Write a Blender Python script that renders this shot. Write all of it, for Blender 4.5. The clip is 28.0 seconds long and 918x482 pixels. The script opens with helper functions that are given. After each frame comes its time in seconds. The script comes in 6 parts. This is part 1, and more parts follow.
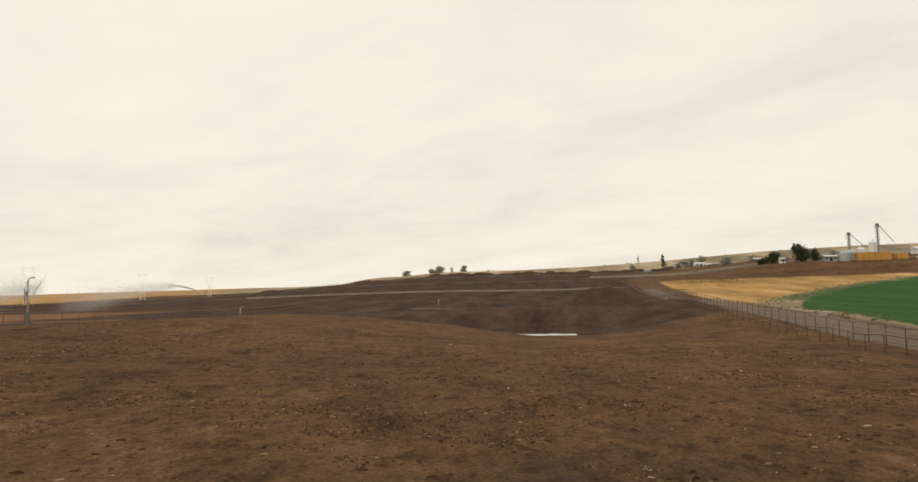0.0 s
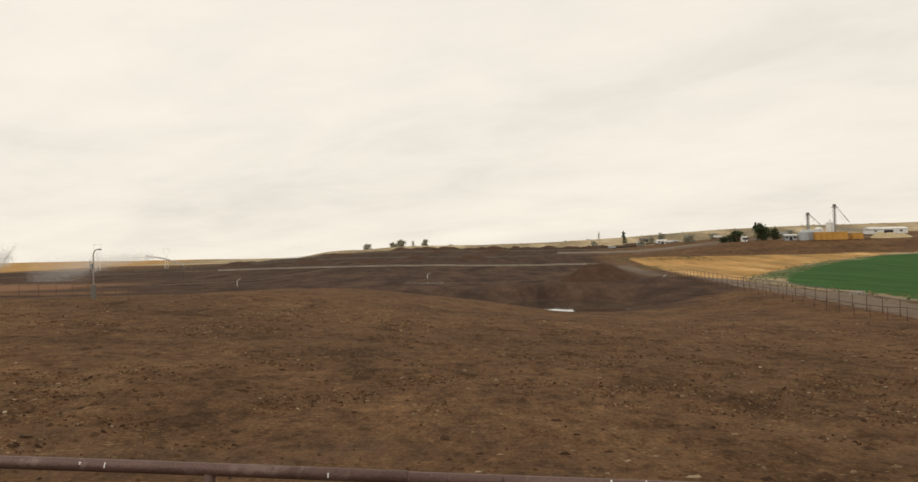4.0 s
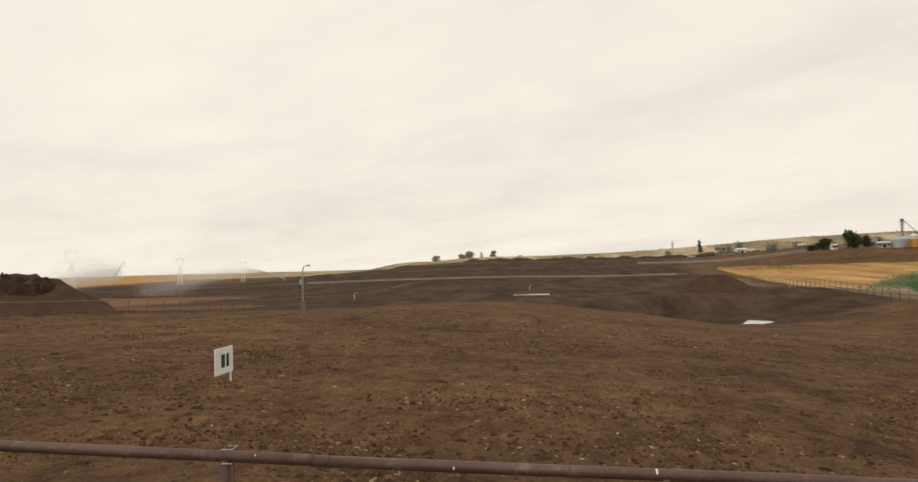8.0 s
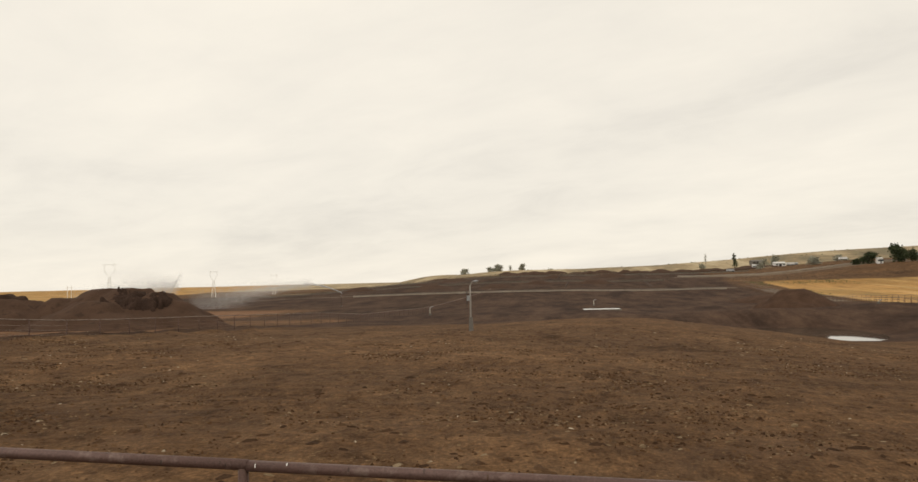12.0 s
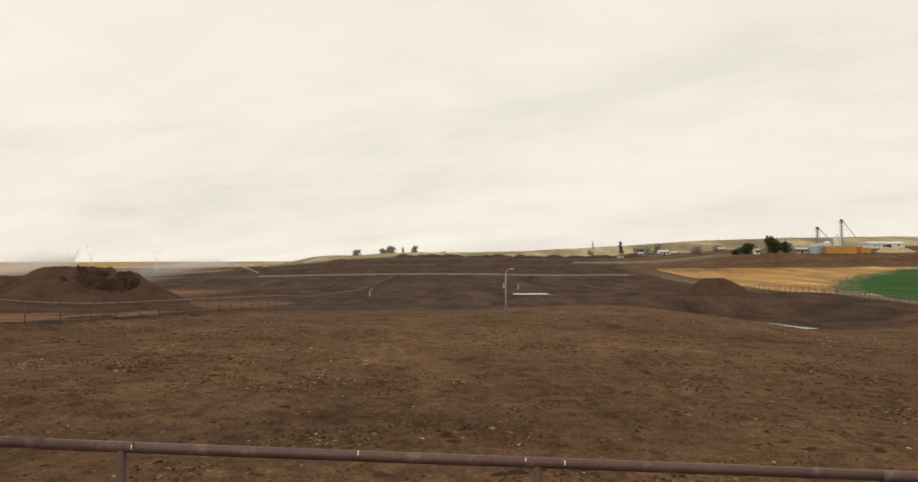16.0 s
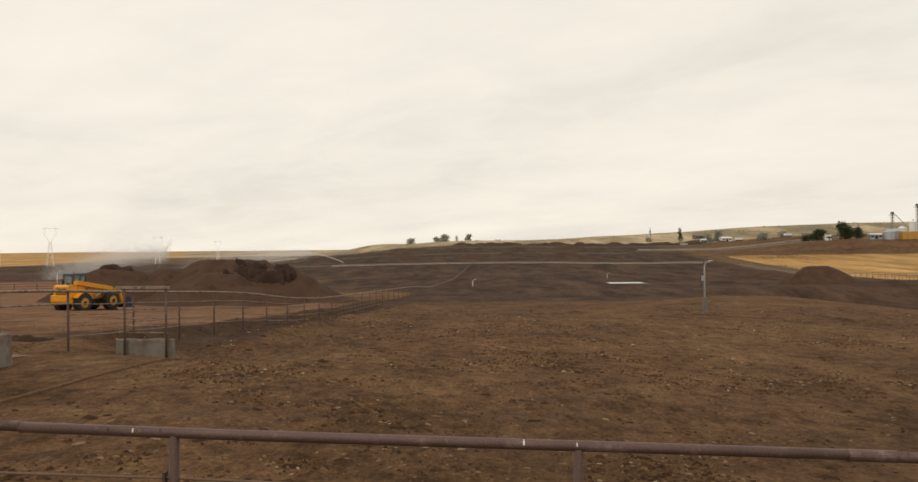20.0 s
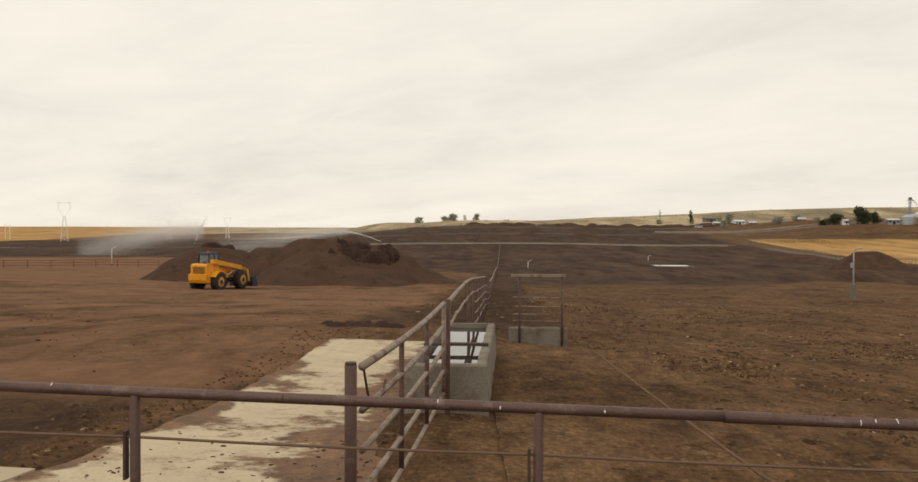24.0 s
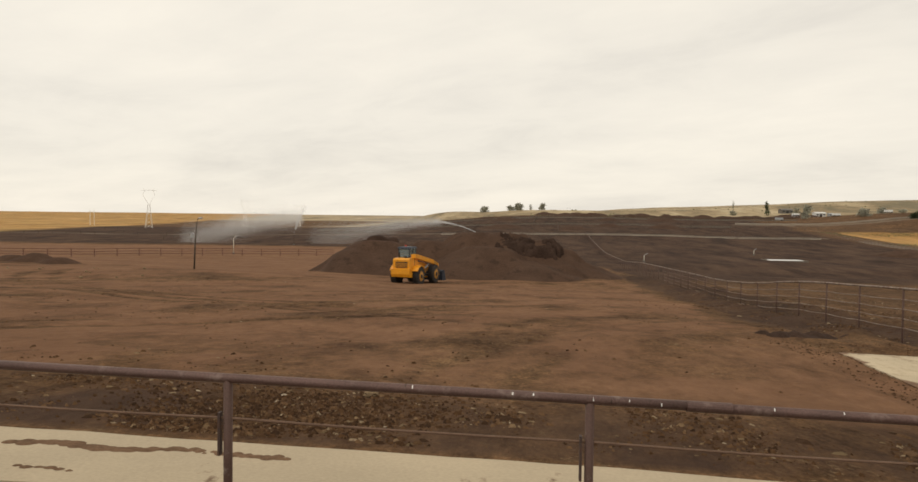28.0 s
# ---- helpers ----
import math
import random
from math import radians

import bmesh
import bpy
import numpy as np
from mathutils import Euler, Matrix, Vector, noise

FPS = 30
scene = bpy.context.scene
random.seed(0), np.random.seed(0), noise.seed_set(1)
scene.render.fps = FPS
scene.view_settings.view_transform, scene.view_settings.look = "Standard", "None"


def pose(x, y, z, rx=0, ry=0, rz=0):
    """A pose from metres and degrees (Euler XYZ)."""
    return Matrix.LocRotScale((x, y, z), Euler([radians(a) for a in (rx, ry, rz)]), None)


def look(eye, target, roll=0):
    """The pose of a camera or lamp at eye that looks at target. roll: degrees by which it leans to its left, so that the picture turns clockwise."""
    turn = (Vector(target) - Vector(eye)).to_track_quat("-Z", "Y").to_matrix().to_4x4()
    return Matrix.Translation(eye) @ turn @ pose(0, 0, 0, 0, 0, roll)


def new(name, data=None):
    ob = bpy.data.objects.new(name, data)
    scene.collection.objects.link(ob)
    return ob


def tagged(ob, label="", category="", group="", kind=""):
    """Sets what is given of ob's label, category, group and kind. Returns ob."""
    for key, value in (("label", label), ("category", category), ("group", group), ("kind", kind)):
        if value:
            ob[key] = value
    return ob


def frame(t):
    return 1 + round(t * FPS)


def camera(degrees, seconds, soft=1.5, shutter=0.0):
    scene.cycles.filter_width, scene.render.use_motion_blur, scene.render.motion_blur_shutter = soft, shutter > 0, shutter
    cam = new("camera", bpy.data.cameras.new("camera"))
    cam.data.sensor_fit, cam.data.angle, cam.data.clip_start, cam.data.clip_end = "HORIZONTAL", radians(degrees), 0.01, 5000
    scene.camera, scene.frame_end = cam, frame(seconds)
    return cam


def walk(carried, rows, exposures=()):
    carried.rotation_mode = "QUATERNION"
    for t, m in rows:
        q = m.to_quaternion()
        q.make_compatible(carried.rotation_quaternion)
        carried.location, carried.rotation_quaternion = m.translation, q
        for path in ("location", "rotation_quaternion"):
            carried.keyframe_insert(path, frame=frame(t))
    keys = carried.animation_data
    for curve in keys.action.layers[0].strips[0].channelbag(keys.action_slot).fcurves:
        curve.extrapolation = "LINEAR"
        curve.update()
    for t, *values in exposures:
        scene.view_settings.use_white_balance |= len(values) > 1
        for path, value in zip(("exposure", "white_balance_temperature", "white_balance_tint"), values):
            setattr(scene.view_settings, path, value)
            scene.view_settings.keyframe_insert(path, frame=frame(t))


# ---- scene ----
cam = camera(62.3, 28.0)
PATH = [
    (0, (-3.137, -3.769, 0.965), (-3.333, -1.781, 1.077), -1.66),
    (0.5, (-4.411, -4.028, 1.024), (-4.588, -2.037, 1.096), -1.06),
    (1, (-5.734, -4.27, 1.082), (-5.889, -2.276, 1.121), -0.46),
    (1.5, (-6.982, -4.476, 1.13), (-7.121, -2.481, 1.154), -0.36),
    (2, (-8.242, -4.602, 1.177), (-8.371, -2.606, 1.196), -0.35),
    (2.5, (-9.421, -4.636, 1.246), (-9.54, -2.639, 1.266), -0.54),
    (3, (-10.598, -4.632, 1.296), (-10.701, -2.634, 1.321), -0.53),
    (3.5, (-11.756, -4.673, 1.353), (-11.834, -2.674, 1.385), -0.92),
    (5.5, (-17.556, -5.098, 1.635), (-17.615, -3.099, 1.693), -0.97),
    (6, (-18.965, -5.188, 1.699), (-19.057, -3.19, 1.753), -1.36),
    (6.5, (-20.505, -5.111, 1.744), (-20.639, -3.116, 1.792), -1.49),
    (7, (-21.835, -5.284, 1.832), (-22.011, -3.293, 1.883), -1.62),
    (7.5, (-23.254, -5.278, 1.872), (-23.457, -3.289, 1.931), -1.35),
    (8, (-24.774, -5.219, 1.91), (-24.988, -3.232, 1.982), -1.48),
    (8.5, (-26.315, -5.191, 2.007), (-26.543, -3.206, 2.091), -1.56),
    (9, (-27.829, -5.326, 2.104), (-28.082, -3.344, 2.2), -1.74),
    (9.5, (-29.327, -5.453, 2.152), (-29.61, -3.476, 2.255), -1.82),
    (10, (-30.816, -5.505, 2.232), (-31.124, -3.531, 2.337), -1.80),
    (10.5, (-32.288, -5.491, 2.268), (-32.606, -3.519, 2.372), -1.73),
    (11, (-33.871, -5.411, 2.334), (-34.183, -3.438, 2.438), -1.65),
    (11.5, (-35.409, -5.356, 2.385), (-35.701, -3.381, 2.492), -1.47),
    (12, (-36.923, -5.355, 2.44), (-37.177, -3.374, 2.547), -1.39),
    (12.5, (-38.503, -5.392, 2.513), (-38.686, -3.403, 2.598), -1.08),
    (14.5, (-44.502, -5.612, 2.785), (-44.489, -3.612, 2.8), 0.07),
    (15, (-46.073, -5.664, 2.886), (-46.031, -3.665, 2.907), 0.48),
    (15.5, (-47.599, -5.656, 2.947), (-47.538, -3.658, 2.983), 0.15),
    (16, (-49.121, -5.663, 3.053), (-49.061, -3.664, 3.107), -0.18),
    (16.5, (-50.774, -5.698, 3.125), (-50.76, -3.7, 3.205), -0.60),
    (17, (-52.501, -5.753, 3.244), (-52.555, -3.756, 3.344), -0.23),
    (17.5, (-54.172, -5.855, 3.316), (-54.284, -3.862, 3.428), -0.16),
    (18, (-55.556, -5.662, 3.355), (-55.693, -3.669, 3.458), 0.11),
    (18.5, (-56.945, -5.603, 3.362), (-57.076, -3.609, 3.442), -0.23),
    (19, (-58.489, -5.63, 3.432), (-58.592, -3.634, 3.481), -0.17),
    (19.5, (-59.851, -5.657, 3.478), (-59.922, -3.659, 3.506), -0.30),
    (20, (-61.31, -5.716, 3.551), (-61.357, -3.717, 3.573), -0.54),
    (20.5, (-62.748, -5.603, 3.581), (-62.789, -3.604, 3.612), -0.72),
    (22.5, (-68.753, -5.652, 3.759), (-68.822, -3.654, 3.774), -0.46),
    (23, (-70.212, -5.744, 3.803), (-70.267, -3.745, 3.794), -0.14),
    (23.5, (-71.662, -5.692, 3.834), (-71.705, -3.692, 3.805), 0.13),
    (24, (-73.265, -5.682, 3.882), (-73.299, -3.682, 3.849), 0.20),
    (24.5, (-74.882, -5.771, 3.963), (-74.915, -3.771, 3.944), 0.14),
    (25, (-76.439, -5.937, 4.054), (-76.477, -3.937, 4.056), -0.12),
    (25.5, (-77.996, -5.91, 4.099), (-78.046, -3.911, 4.116), -0.08),
    (26, (-79.49, -5.934, 4.126), (-79.557, -3.935, 4.14), -0.15),
    (26.5, (-81.013, -6.057, 4.207), (-81.1, -4.059, 4.204), -0.04),
    (27, (-82.442, -6.209, 4.3), (-82.557, -4.212, 4.276), 0.06),
    (27.5, (-83.861, -6.439, 4.313), (-84.005, -4.444, 4.268), 0.37),
    (28, (-85.506, -6.234, 4.415), (-85.677, -4.243, 4.351), 0.67),
]
walk(cam, [(t, look(eye, target, roll)) for t, eye, target, roll in PATH])

# ---------------- world, sun ----------------
world = bpy.data.worlds.new("overcast_sky")
scene.world = world
world.use_nodes = True
wn, wl = world.node_tree.nodes, world.node_tree.links
wn.clear()


def wnode(kind, **values):
    n = wn.new(kind)
    for key, value in values.items():
        n.inputs[key].default_value = value
    return n


w_out = wn.new("ShaderNodeOutputWorld")
w_bg = wn.new("ShaderNodeBackground")
w_sky = wn.new("ShaderNodeTexSky")
w_sky.sky_type = "NISHITA"
w_sky.sun_disc = False
w_sky.sun_elevation, w_sky.sun_rotation = radians(48), radians(-35)
w_sky_dim = wn.new("ShaderNodeMix")
w_sky_dim.data_type, w_sky_dim.blend_type = "RGBA", "MULTIPLY"
w_sky_dim.inputs["Factor"].default_value = 1.0
w_sky_dim.inputs["B"].default_value = (0.1, 0.1, 0.1, 1)
wl.new(w_sky.outputs["Color"], w_sky_dim.inputs["A"])
w_co = wn.new("ShaderNodeTexCoord")
w_sep = wn.new("ShaderNodeSeparateXYZ")
wl.new(w_co.outputs["Generated"], w_sep.inputs[0])
w_up = wn.new("ShaderNodeMath")
w_up.operation = "MAXIMUM"
w_up.inputs[1].default_value = 0.0
wl.new(w_sep.outputs["Z"], w_up.inputs[0])
w_lift = wn.new("ShaderNodeMath")
w_lift.operation = "ADD"
w_lift.inputs[1].default_value = 0.17
wl.new(w_up.outputs[0], w_lift.inputs[0])
w_flat = wn.new("ShaderNodeCombineXYZ")
for axis in "XY":
    d = wn.new("ShaderNodeMath")
    d.operation = "DIVIDE"
    wl.new(w_sep.outputs[axis], d.inputs[0])
    wl.new(w_lift.outputs[0], d.inputs[1])
    wl.new(d.outputs[0], w_flat.inputs[axis])


def clouds(rot, stretch, scale, detail, rough):
    m = wn.new("ShaderNodeMapping")
    m.vector_type = "TEXTURE"
    m.inputs["Rotation"].default_value = (0, 0, radians(rot))
    m.inputs["Scale"].default_value = (stretch, 1, 1)
    wl.new(w_flat.outputs[0], m.inputs["Vector"])
    n = wnode("ShaderNodeTexNoise", Scale=scale, Detail=detail, Roughness=rough, Distortion=0.35)
    wl.new(m.outputs[0], n.inputs["Vector"])
    return n.outputs["Fac"]


def wmath(op, a, b):
    n = wn.new("ShaderNodeMath")
    n.operation = op
    for i, v in enumerate((a, b)):
        if isinstance(v, (int, float)):
            n.inputs[i].default_value = v
        else:
            wl.new(v, n.inputs[i])
    return n.outputs[0]


w_mix = wmath("ADD", wmath("MULTIPLY", clouds(146, 2.2, 0.62, 7, 0.50), 0.66), wmath("MULTIPLY", clouds(152, 1.35, 2.3, 9, 0.60), 0.34))
w_ramp = wn.new("ShaderNodeValToRGB")
w_ramp.color_ramp.elements[0].position, w_ramp.color_ramp.elements[0].color = 0.36, (0.785, 0.735, 0.652, 1)
w_ramp.color_ramp.elements[1].position, w_ramp.color_ramp.elements[1].color = 0.60, (0.975, 0.905, 0.782, 1)
e = w_ramp.color_ramp.elements.new(0.47)
e.color = (0.895, 0.835, 0.73, 1)
wl.new(w_mix, w_ramp.inputs[0])
w_cover = wn.new("ShaderNodeMix")
w_cover.data_type = "RGBA"
w_cover.inputs["Factor"].default_value = 0.96
wl.new(w_sky_dim.outputs["Result"], w_cover.inputs["A"])
wl.new(w_ramp.outputs["Color"], w_cover.inputs["B"])
wl.new(w_cover.outputs["Result"], w_bg.inputs["Color"])
w_bg.inputs["Strength"].default_value = 1.0
wl.new(w_bg.outputs[0], w_out.inputs["Surface"])

sun = new("sun", bpy.data.lights.new("sun", "SUN"))
sun.data.energy, sun.data.angle, sun.data.color = 0.7, radians(24), (1.0, 0.95, 0.86)
sun.rotation_euler = (radians(40), 0, radians(-35))


# ---------------- materials ----------------
def material(name, base, rough=0.9, metal=0.0, vary=0.25, scale=3.0, fine=40.0, bump=0.3, stain=None, stain_at=0.62, each=0.0, soft=0.05, long_y=1.0):
    """Procedural surface: a base colour with coarse and fine variation, an optional second colour in patches, and relief."""
    m = bpy.data.materials.new(name)
    m.use_nodes = True
    n, l = m.node_tree.nodes, m.node_tree.links
    b = n["Principled BSDF"]
    b.inputs["Roughness"].default_value, b.inputs["Metallic"].default_value = rough, metal
    if rough > 0.94:
        b.inputs["Specular IOR Level"].default_value = 0.06
    co = n.new("ShaderNodeTexCoord")
    big = n.new("ShaderNodeTexNoise")
    big.inputs["Scale"].default_value, big.inputs["Detail"].default_value = scale, 5
    small = n.new("ShaderNodeTexNoise")
    small.inputs["Scale"].default_value, small.inputs["Detail"].default_value = fine, 4
    l.new(co.outputs["Object"], big.inputs["Vector"])
    l.new(co.outputs["Object"], small.inputs["Vector"])
    add = n.new("ShaderNodeMath")
    add.operation = "ADD"
    l.new(big.outputs["Fac"], add.inputs[0])
    l.new(small.outputs["Fac"], add.inputs[1])
    ramp = n.new("ShaderNodeMapRange")
    ramp.inputs["From Min"].default_value, ramp.inputs["From Max"].default_value = 0.6, 1.4
    ramp.inputs["To Min"].default_value, ramp.inputs["To Max"].default_value = 1 - vary, 1 + vary
    l.new(add.outputs[0], ramp.inputs["Value"])
    value = ramp.outputs[0]
    if each:
        info = n.new("ShaderNodeObjectInfo")
        r2 = n.new("ShaderNodeMapRange")
        r2.inputs["To Min"].default_value, r2.inputs["To Max"].default_value = 1 - each, 1 + each
        l.new(info.outputs["Random"], r2.inputs["Value"])
        mul = n.new("ShaderNodeMath")
        mul.operation = "MULTIPLY"
        l.new(value, mul.inputs[0])
        l.new(r2.outputs[0], mul.inputs[1])
        value = mul.outputs[0]
    col = n.new("ShaderNodeMix")
    col.data_type, col.blend_type = "RGBA", "MULTIPLY"
    col.inputs["Factor"].default_value = 1
    col.inputs["A"].default_value = (*base, 1)
    l.new(value, col.inputs["B"])
    out = col.outputs["Result"]
    if stain:
        mask = n.new("ShaderNodeMapRange")
        mask.inputs["From Min"].default_value, mask.inputs["From Max"].default_value = stain_at - soft, stain_at + soft
        st = n.new("ShaderNodeTexNoise")
        st.inputs["Scale"].default_value, st.inputs["Detail"].default_value = scale * 1.7, 10
        st.inputs["Roughness"].default_value = 0.68
        mp = n.new("ShaderNodeMapping")
        mp.inputs["Scale"].default_value = (1, 1 / long_y, 1)
        l.new(co.outputs["Object"], mp.inputs["Vector"])
        l.new(mp.outputs[0], st.inputs["Vector"])
        l.new(st.outputs["Fac"], mask.inputs["Value"])
        mix = n.new("ShaderNodeMix")
        mix.data_type = "RGBA"
        l.new(mask.outputs[0], mix.inputs["Factor"])
        l.new(out, mix.inputs["A"])
        mix.inputs["B"].default_value = (*stain, 1)
        out = mix.outputs["Result"]
    l.new(out, b.inputs["Base Color"])
    if bump:
        bp = n.new("ShaderNodeBump")
        bp.inputs["Strength"].default_value, bp.inputs["Distance"].default_value = bump, 0.02
        l.new(add.outputs[0], bp.inputs["Height"])
        l.new(bp.outputs[0], b.inputs["Normal"])
    return m


RUST = material("rusty_pipe", (0.115, 0.066, 0.055), 0.55, 0.35, 0.35, 2.5, 60, 0.25, (0.19, 0.13, 0.11), 0.60)
POST_RUST = material("brown_rusty_post", (0.10, 0.055, 0.042), 0.7, 0.2, 0.3, 3, 60, 0.25, (0.20, 0.15, 0.12), 0.6)
RUST_DARK = material("dark_rusty_steel", (0.07, 0.045, 0.038), 0.7, 0.3, 0.3, 3, 60, 0.25, (0.12, 0.06, 0.035), 0.6)
PALE_PIPE = material("weathered_pale_pipe", (0.25, 0.19, 0.145), 0.6, 0.2, 0.3, 3, 50, 0.2, (0.14, 0.07, 0.045), 0.54)
RAIL_RED = material("faded_red_brown_rail", (0.16, 0.078, 0.055), 0.8, 0, 0.25, 3, 40, 0.2)
CABLE = material("rusty_cable", (0.15, 0.088, 0.056), 0.85, 0.0, 0.3, 5, 90, 0.2)
CHALK = material("white_paint_mark", (0.72, 0.70, 0.66), 0.8, 0, 0.2, 9, 80, 0.1)
ORANGE_MARK = material("orange_paint_mark", (0.42, 0.07, 0.05), 0.8, 0, 0.2, 9, 80, 0.1)
CONCRETE = material("worn_concrete", (0.42, 0.34, 0.23), 0.9, 0, 0.14, 0.9, 24, 0.3, (0.17, 0.105, 0.058), 0.66, 0.0, 0.03, 2.0)
CONCRETE_GREY = material("grey_trough_concrete", (0.19, 0.163, 0.13), 0.9, 0, 0.32, 1.3, 30, 0.5, (0.12, 0.085, 0.058), 0.57, 0.0, 0.09)
FEED_CONCRETE = material("pale_bunk_concrete", (0.36, 0.31, 0.25), 0.9, 0, 0.25, 0.3, 8, 0.2)
YELLOW = material("yellow_machine_paint", (0.72, 0.30, 0.010), 0.42, 0, 0.14, 2.0, 25, 0.05, (0.42, 0.20, 0.03), 0.68)
DUSTY_YELLOW = material("dusty_yellow_paint", (0.50, 0.23, 0.02), 0.75, 0, 0.3, 3.0, 25, 0.1, (0.16, 0.085, 0.04), 0.55)
BLACK_RUBBER = material("tyre_rubber", (0.022, 0.019, 0.017), 0.85, 0, 0.3, 3, 30, 0.3, (0.07, 0.045, 0.03), 0.6)
DARK_STEEL = material("dark_worn_steel", (0.035, 0.033, 0.034), 0.5, 0.5, 0.3, 3, 30, 0.2)
BLUE_STEEL = material("dark_blue_steel", (0.025, 0.032, 0.05), 0.6, 0.2, 0.3, 3, 30, 0.2)
CAB_DARK = material("cab_interior", (0.02, 0.022, 0.025), 0.7, 0, 0.2, 3, 30, 0.0)
GALV = material("galvanised_steel", (0.36, 0.37, 0.38), 0.45, 0.6, 0.2, 2, 20, 0.1)
SILO_STEEL = material("corrugated_silo_steel", (0.40, 0.43, 0.45), 0.5, 0.3, 0.2, 0.4, 6, 0.1)
WHITE_PAINT = material("white_paint", (0.74, 0.73, 0.70), 0.6, 0, 0.1, 1.2, 14, 0.05, (0.5, 0.47, 0.42), 0.66)
BLACK_PAINT = material("black_lettering", (0.025, 0.022, 0.02), 0.7, 0, 0.2, 9, 80, 0.0)
POLE_GREY = material("weathered_pole", (0.15, 0.135, 0.118), 0.8, 0, 0.3, 4, 40, 0.2)
POLE_PALE = material("pale_pole_and_hazed_leg", (0.31, 0.285, 0.255), 0.8, 0, 0.25, 4, 40, 0.2)
POLE_DARK = material("creosoted_wood", (0.075, 0.058, 0.045), 0.9, 0, 0.4, 3, 40, 0.4)
PALE_WOOD = material("bleached_wood", (0.46, 0.41, 0.34), 0.9, 0, 0.3, 4, 40, 0.3, None, 0.6, 0.15)
BARK = material("tree_bark", (0.085, 0.065, 0.05), 0.95, 0, 0.35, 2, 20, 0.5)


def leaf_material(name, colour):
    """Leaves: matt, letting some light through, each with its own shade."""
    m = material(name, colour, 0.8, 0, 0.45, 0.8, 5, 0.0)
    n, l = m.node_tree.nodes, m.node_tree.links
    b = n["Principled BSDF"]
    thin = n.new("ShaderNodeBsdfTranslucent")
    both = n.new("ShaderNodeMixShader")
    both.inputs[0].default_value = 0.45
    l.new(b.inputs["Base Color"].links[0].from_socket, thin.inputs["Color"])
    l.new(b.outputs[0], both.inputs[1])
    l.new(thin.outputs[0], both.inputs[2])
    l.new(both.outputs[0], n["Material Output"].inputs["Surface"])
    return m


LEAF = leaf_material("dark_foliage", (0.065, 0.082, 0.035))
# Far leaf colour is lightened to imitate distance haze.
LEAF_GREY = leaf_material("haze_paled_foliage", (0.40, 0.39, 0.31))
MANURE = material("composted_manure", (0.074, 0.044, 0.030), 0.97, 0, 0.3, 0.45, 7, 0.9, (0.05, 0.031, 0.022), 0.60)
MANURE_DARK = material("fresh_dark_manure", (0.047, 0.029, 0.0215), 0.97, 0, 0.5, 0.8, 9, 1.0)
MOUND_DIRT = material("dirt_mound", (0.072, 0.042, 0.028), 0.97, 0, 0.4, 0.5, 6, 0.8)
FILM_DIRT = material("dried_dirt_film", (0.155, 0.095, 0.058), 0.97, 0, 0.4, 2.5, 22, 0.6)
HAY = material("stacked_orange_grain", (0.50, 0.27, 0.075), 0.95, 0, 0.25, 0.4, 4, 0.3)
TAN_TARP = material("tan_grain_pile", (0.42, 0.33, 0.19), 0.9, 0, 0.2, 0.4, 4, 0.3)
SCRUB = material("grey_green_scrub", (0.11, 0.115, 0.055), 0.95, 0, 0.4, 1.0, 8, 0.0)
# Near-sky grey puts the distance haze into the towers' and poles' colour.
PYLON = material("haze_paled_power_line", (0.86, 0.83, 0.77), 0.8, 0.0, 0.1, 1, 5, 0.0)
CREAM_TAG = material("cream_plastic", (0.62, 0.58, 0.48), 0.6, 0, 0.1, 3, 30, 0.0)


def litter_material(name, stops):
    """Loose bits, each with its own shade."""
    m = bpy.data.materials.new(name)
    m.use_nodes = True
    n, l = m.node_tree.nodes, m.node_tree.links
    b = n["Principled BSDF"]
    b.inputs["Roughness"].default_value, b.inputs["Specular IOR Level"].default_value = 0.95, 0.06
    geo = n.new("ShaderNodeNewGeometry")
    r = n.new("ShaderNodeValToRGB")
    r.color_ramp.elements[0].position, r.color_ramp.elements[0].color = stops[0][0], (*stops[0][1], 1)
    r.color_ramp.elements[1].position, r.color_ramp.elements[1].color = stops[-1][0], (*stops[-1][1], 1)
    for p, c in stops[1:-1]:
        r.color_ramp.elements.new(p).color = (*c, 1)
    l.new(geo.outputs["Random Per Island"], r.inputs[0])
    co = n.new("ShaderNodeTexCoord")
    nz = n.new("ShaderNodeTexNoise")
    nz.inputs["Scale"].default_value, nz.inputs["Detail"].default_value = 30, 4
    l.new(co.outputs["Object"], nz.inputs["Vector"])
    rg = n.new("ShaderNodeMapRange")
    rg.inputs["To Min"].default_value, rg.inputs["To Max"].default_value = 0.5, 1.5
    l.new(nz.outputs["Fac"], rg.inputs["Value"])
    mx = n.new("ShaderNodeMix")
    mx.data_type, mx.blend_type = "RGBA", "MULTIPLY"
    mx.inputs["Factor"].default_value = 1
    l.new(r.outputs["Color"], mx.inputs["A"])
    l.new(rg.outputs[0], mx.inputs["B"])
    l.new(mx.outputs["Result"], b.inputs["Base Color"])
    return m


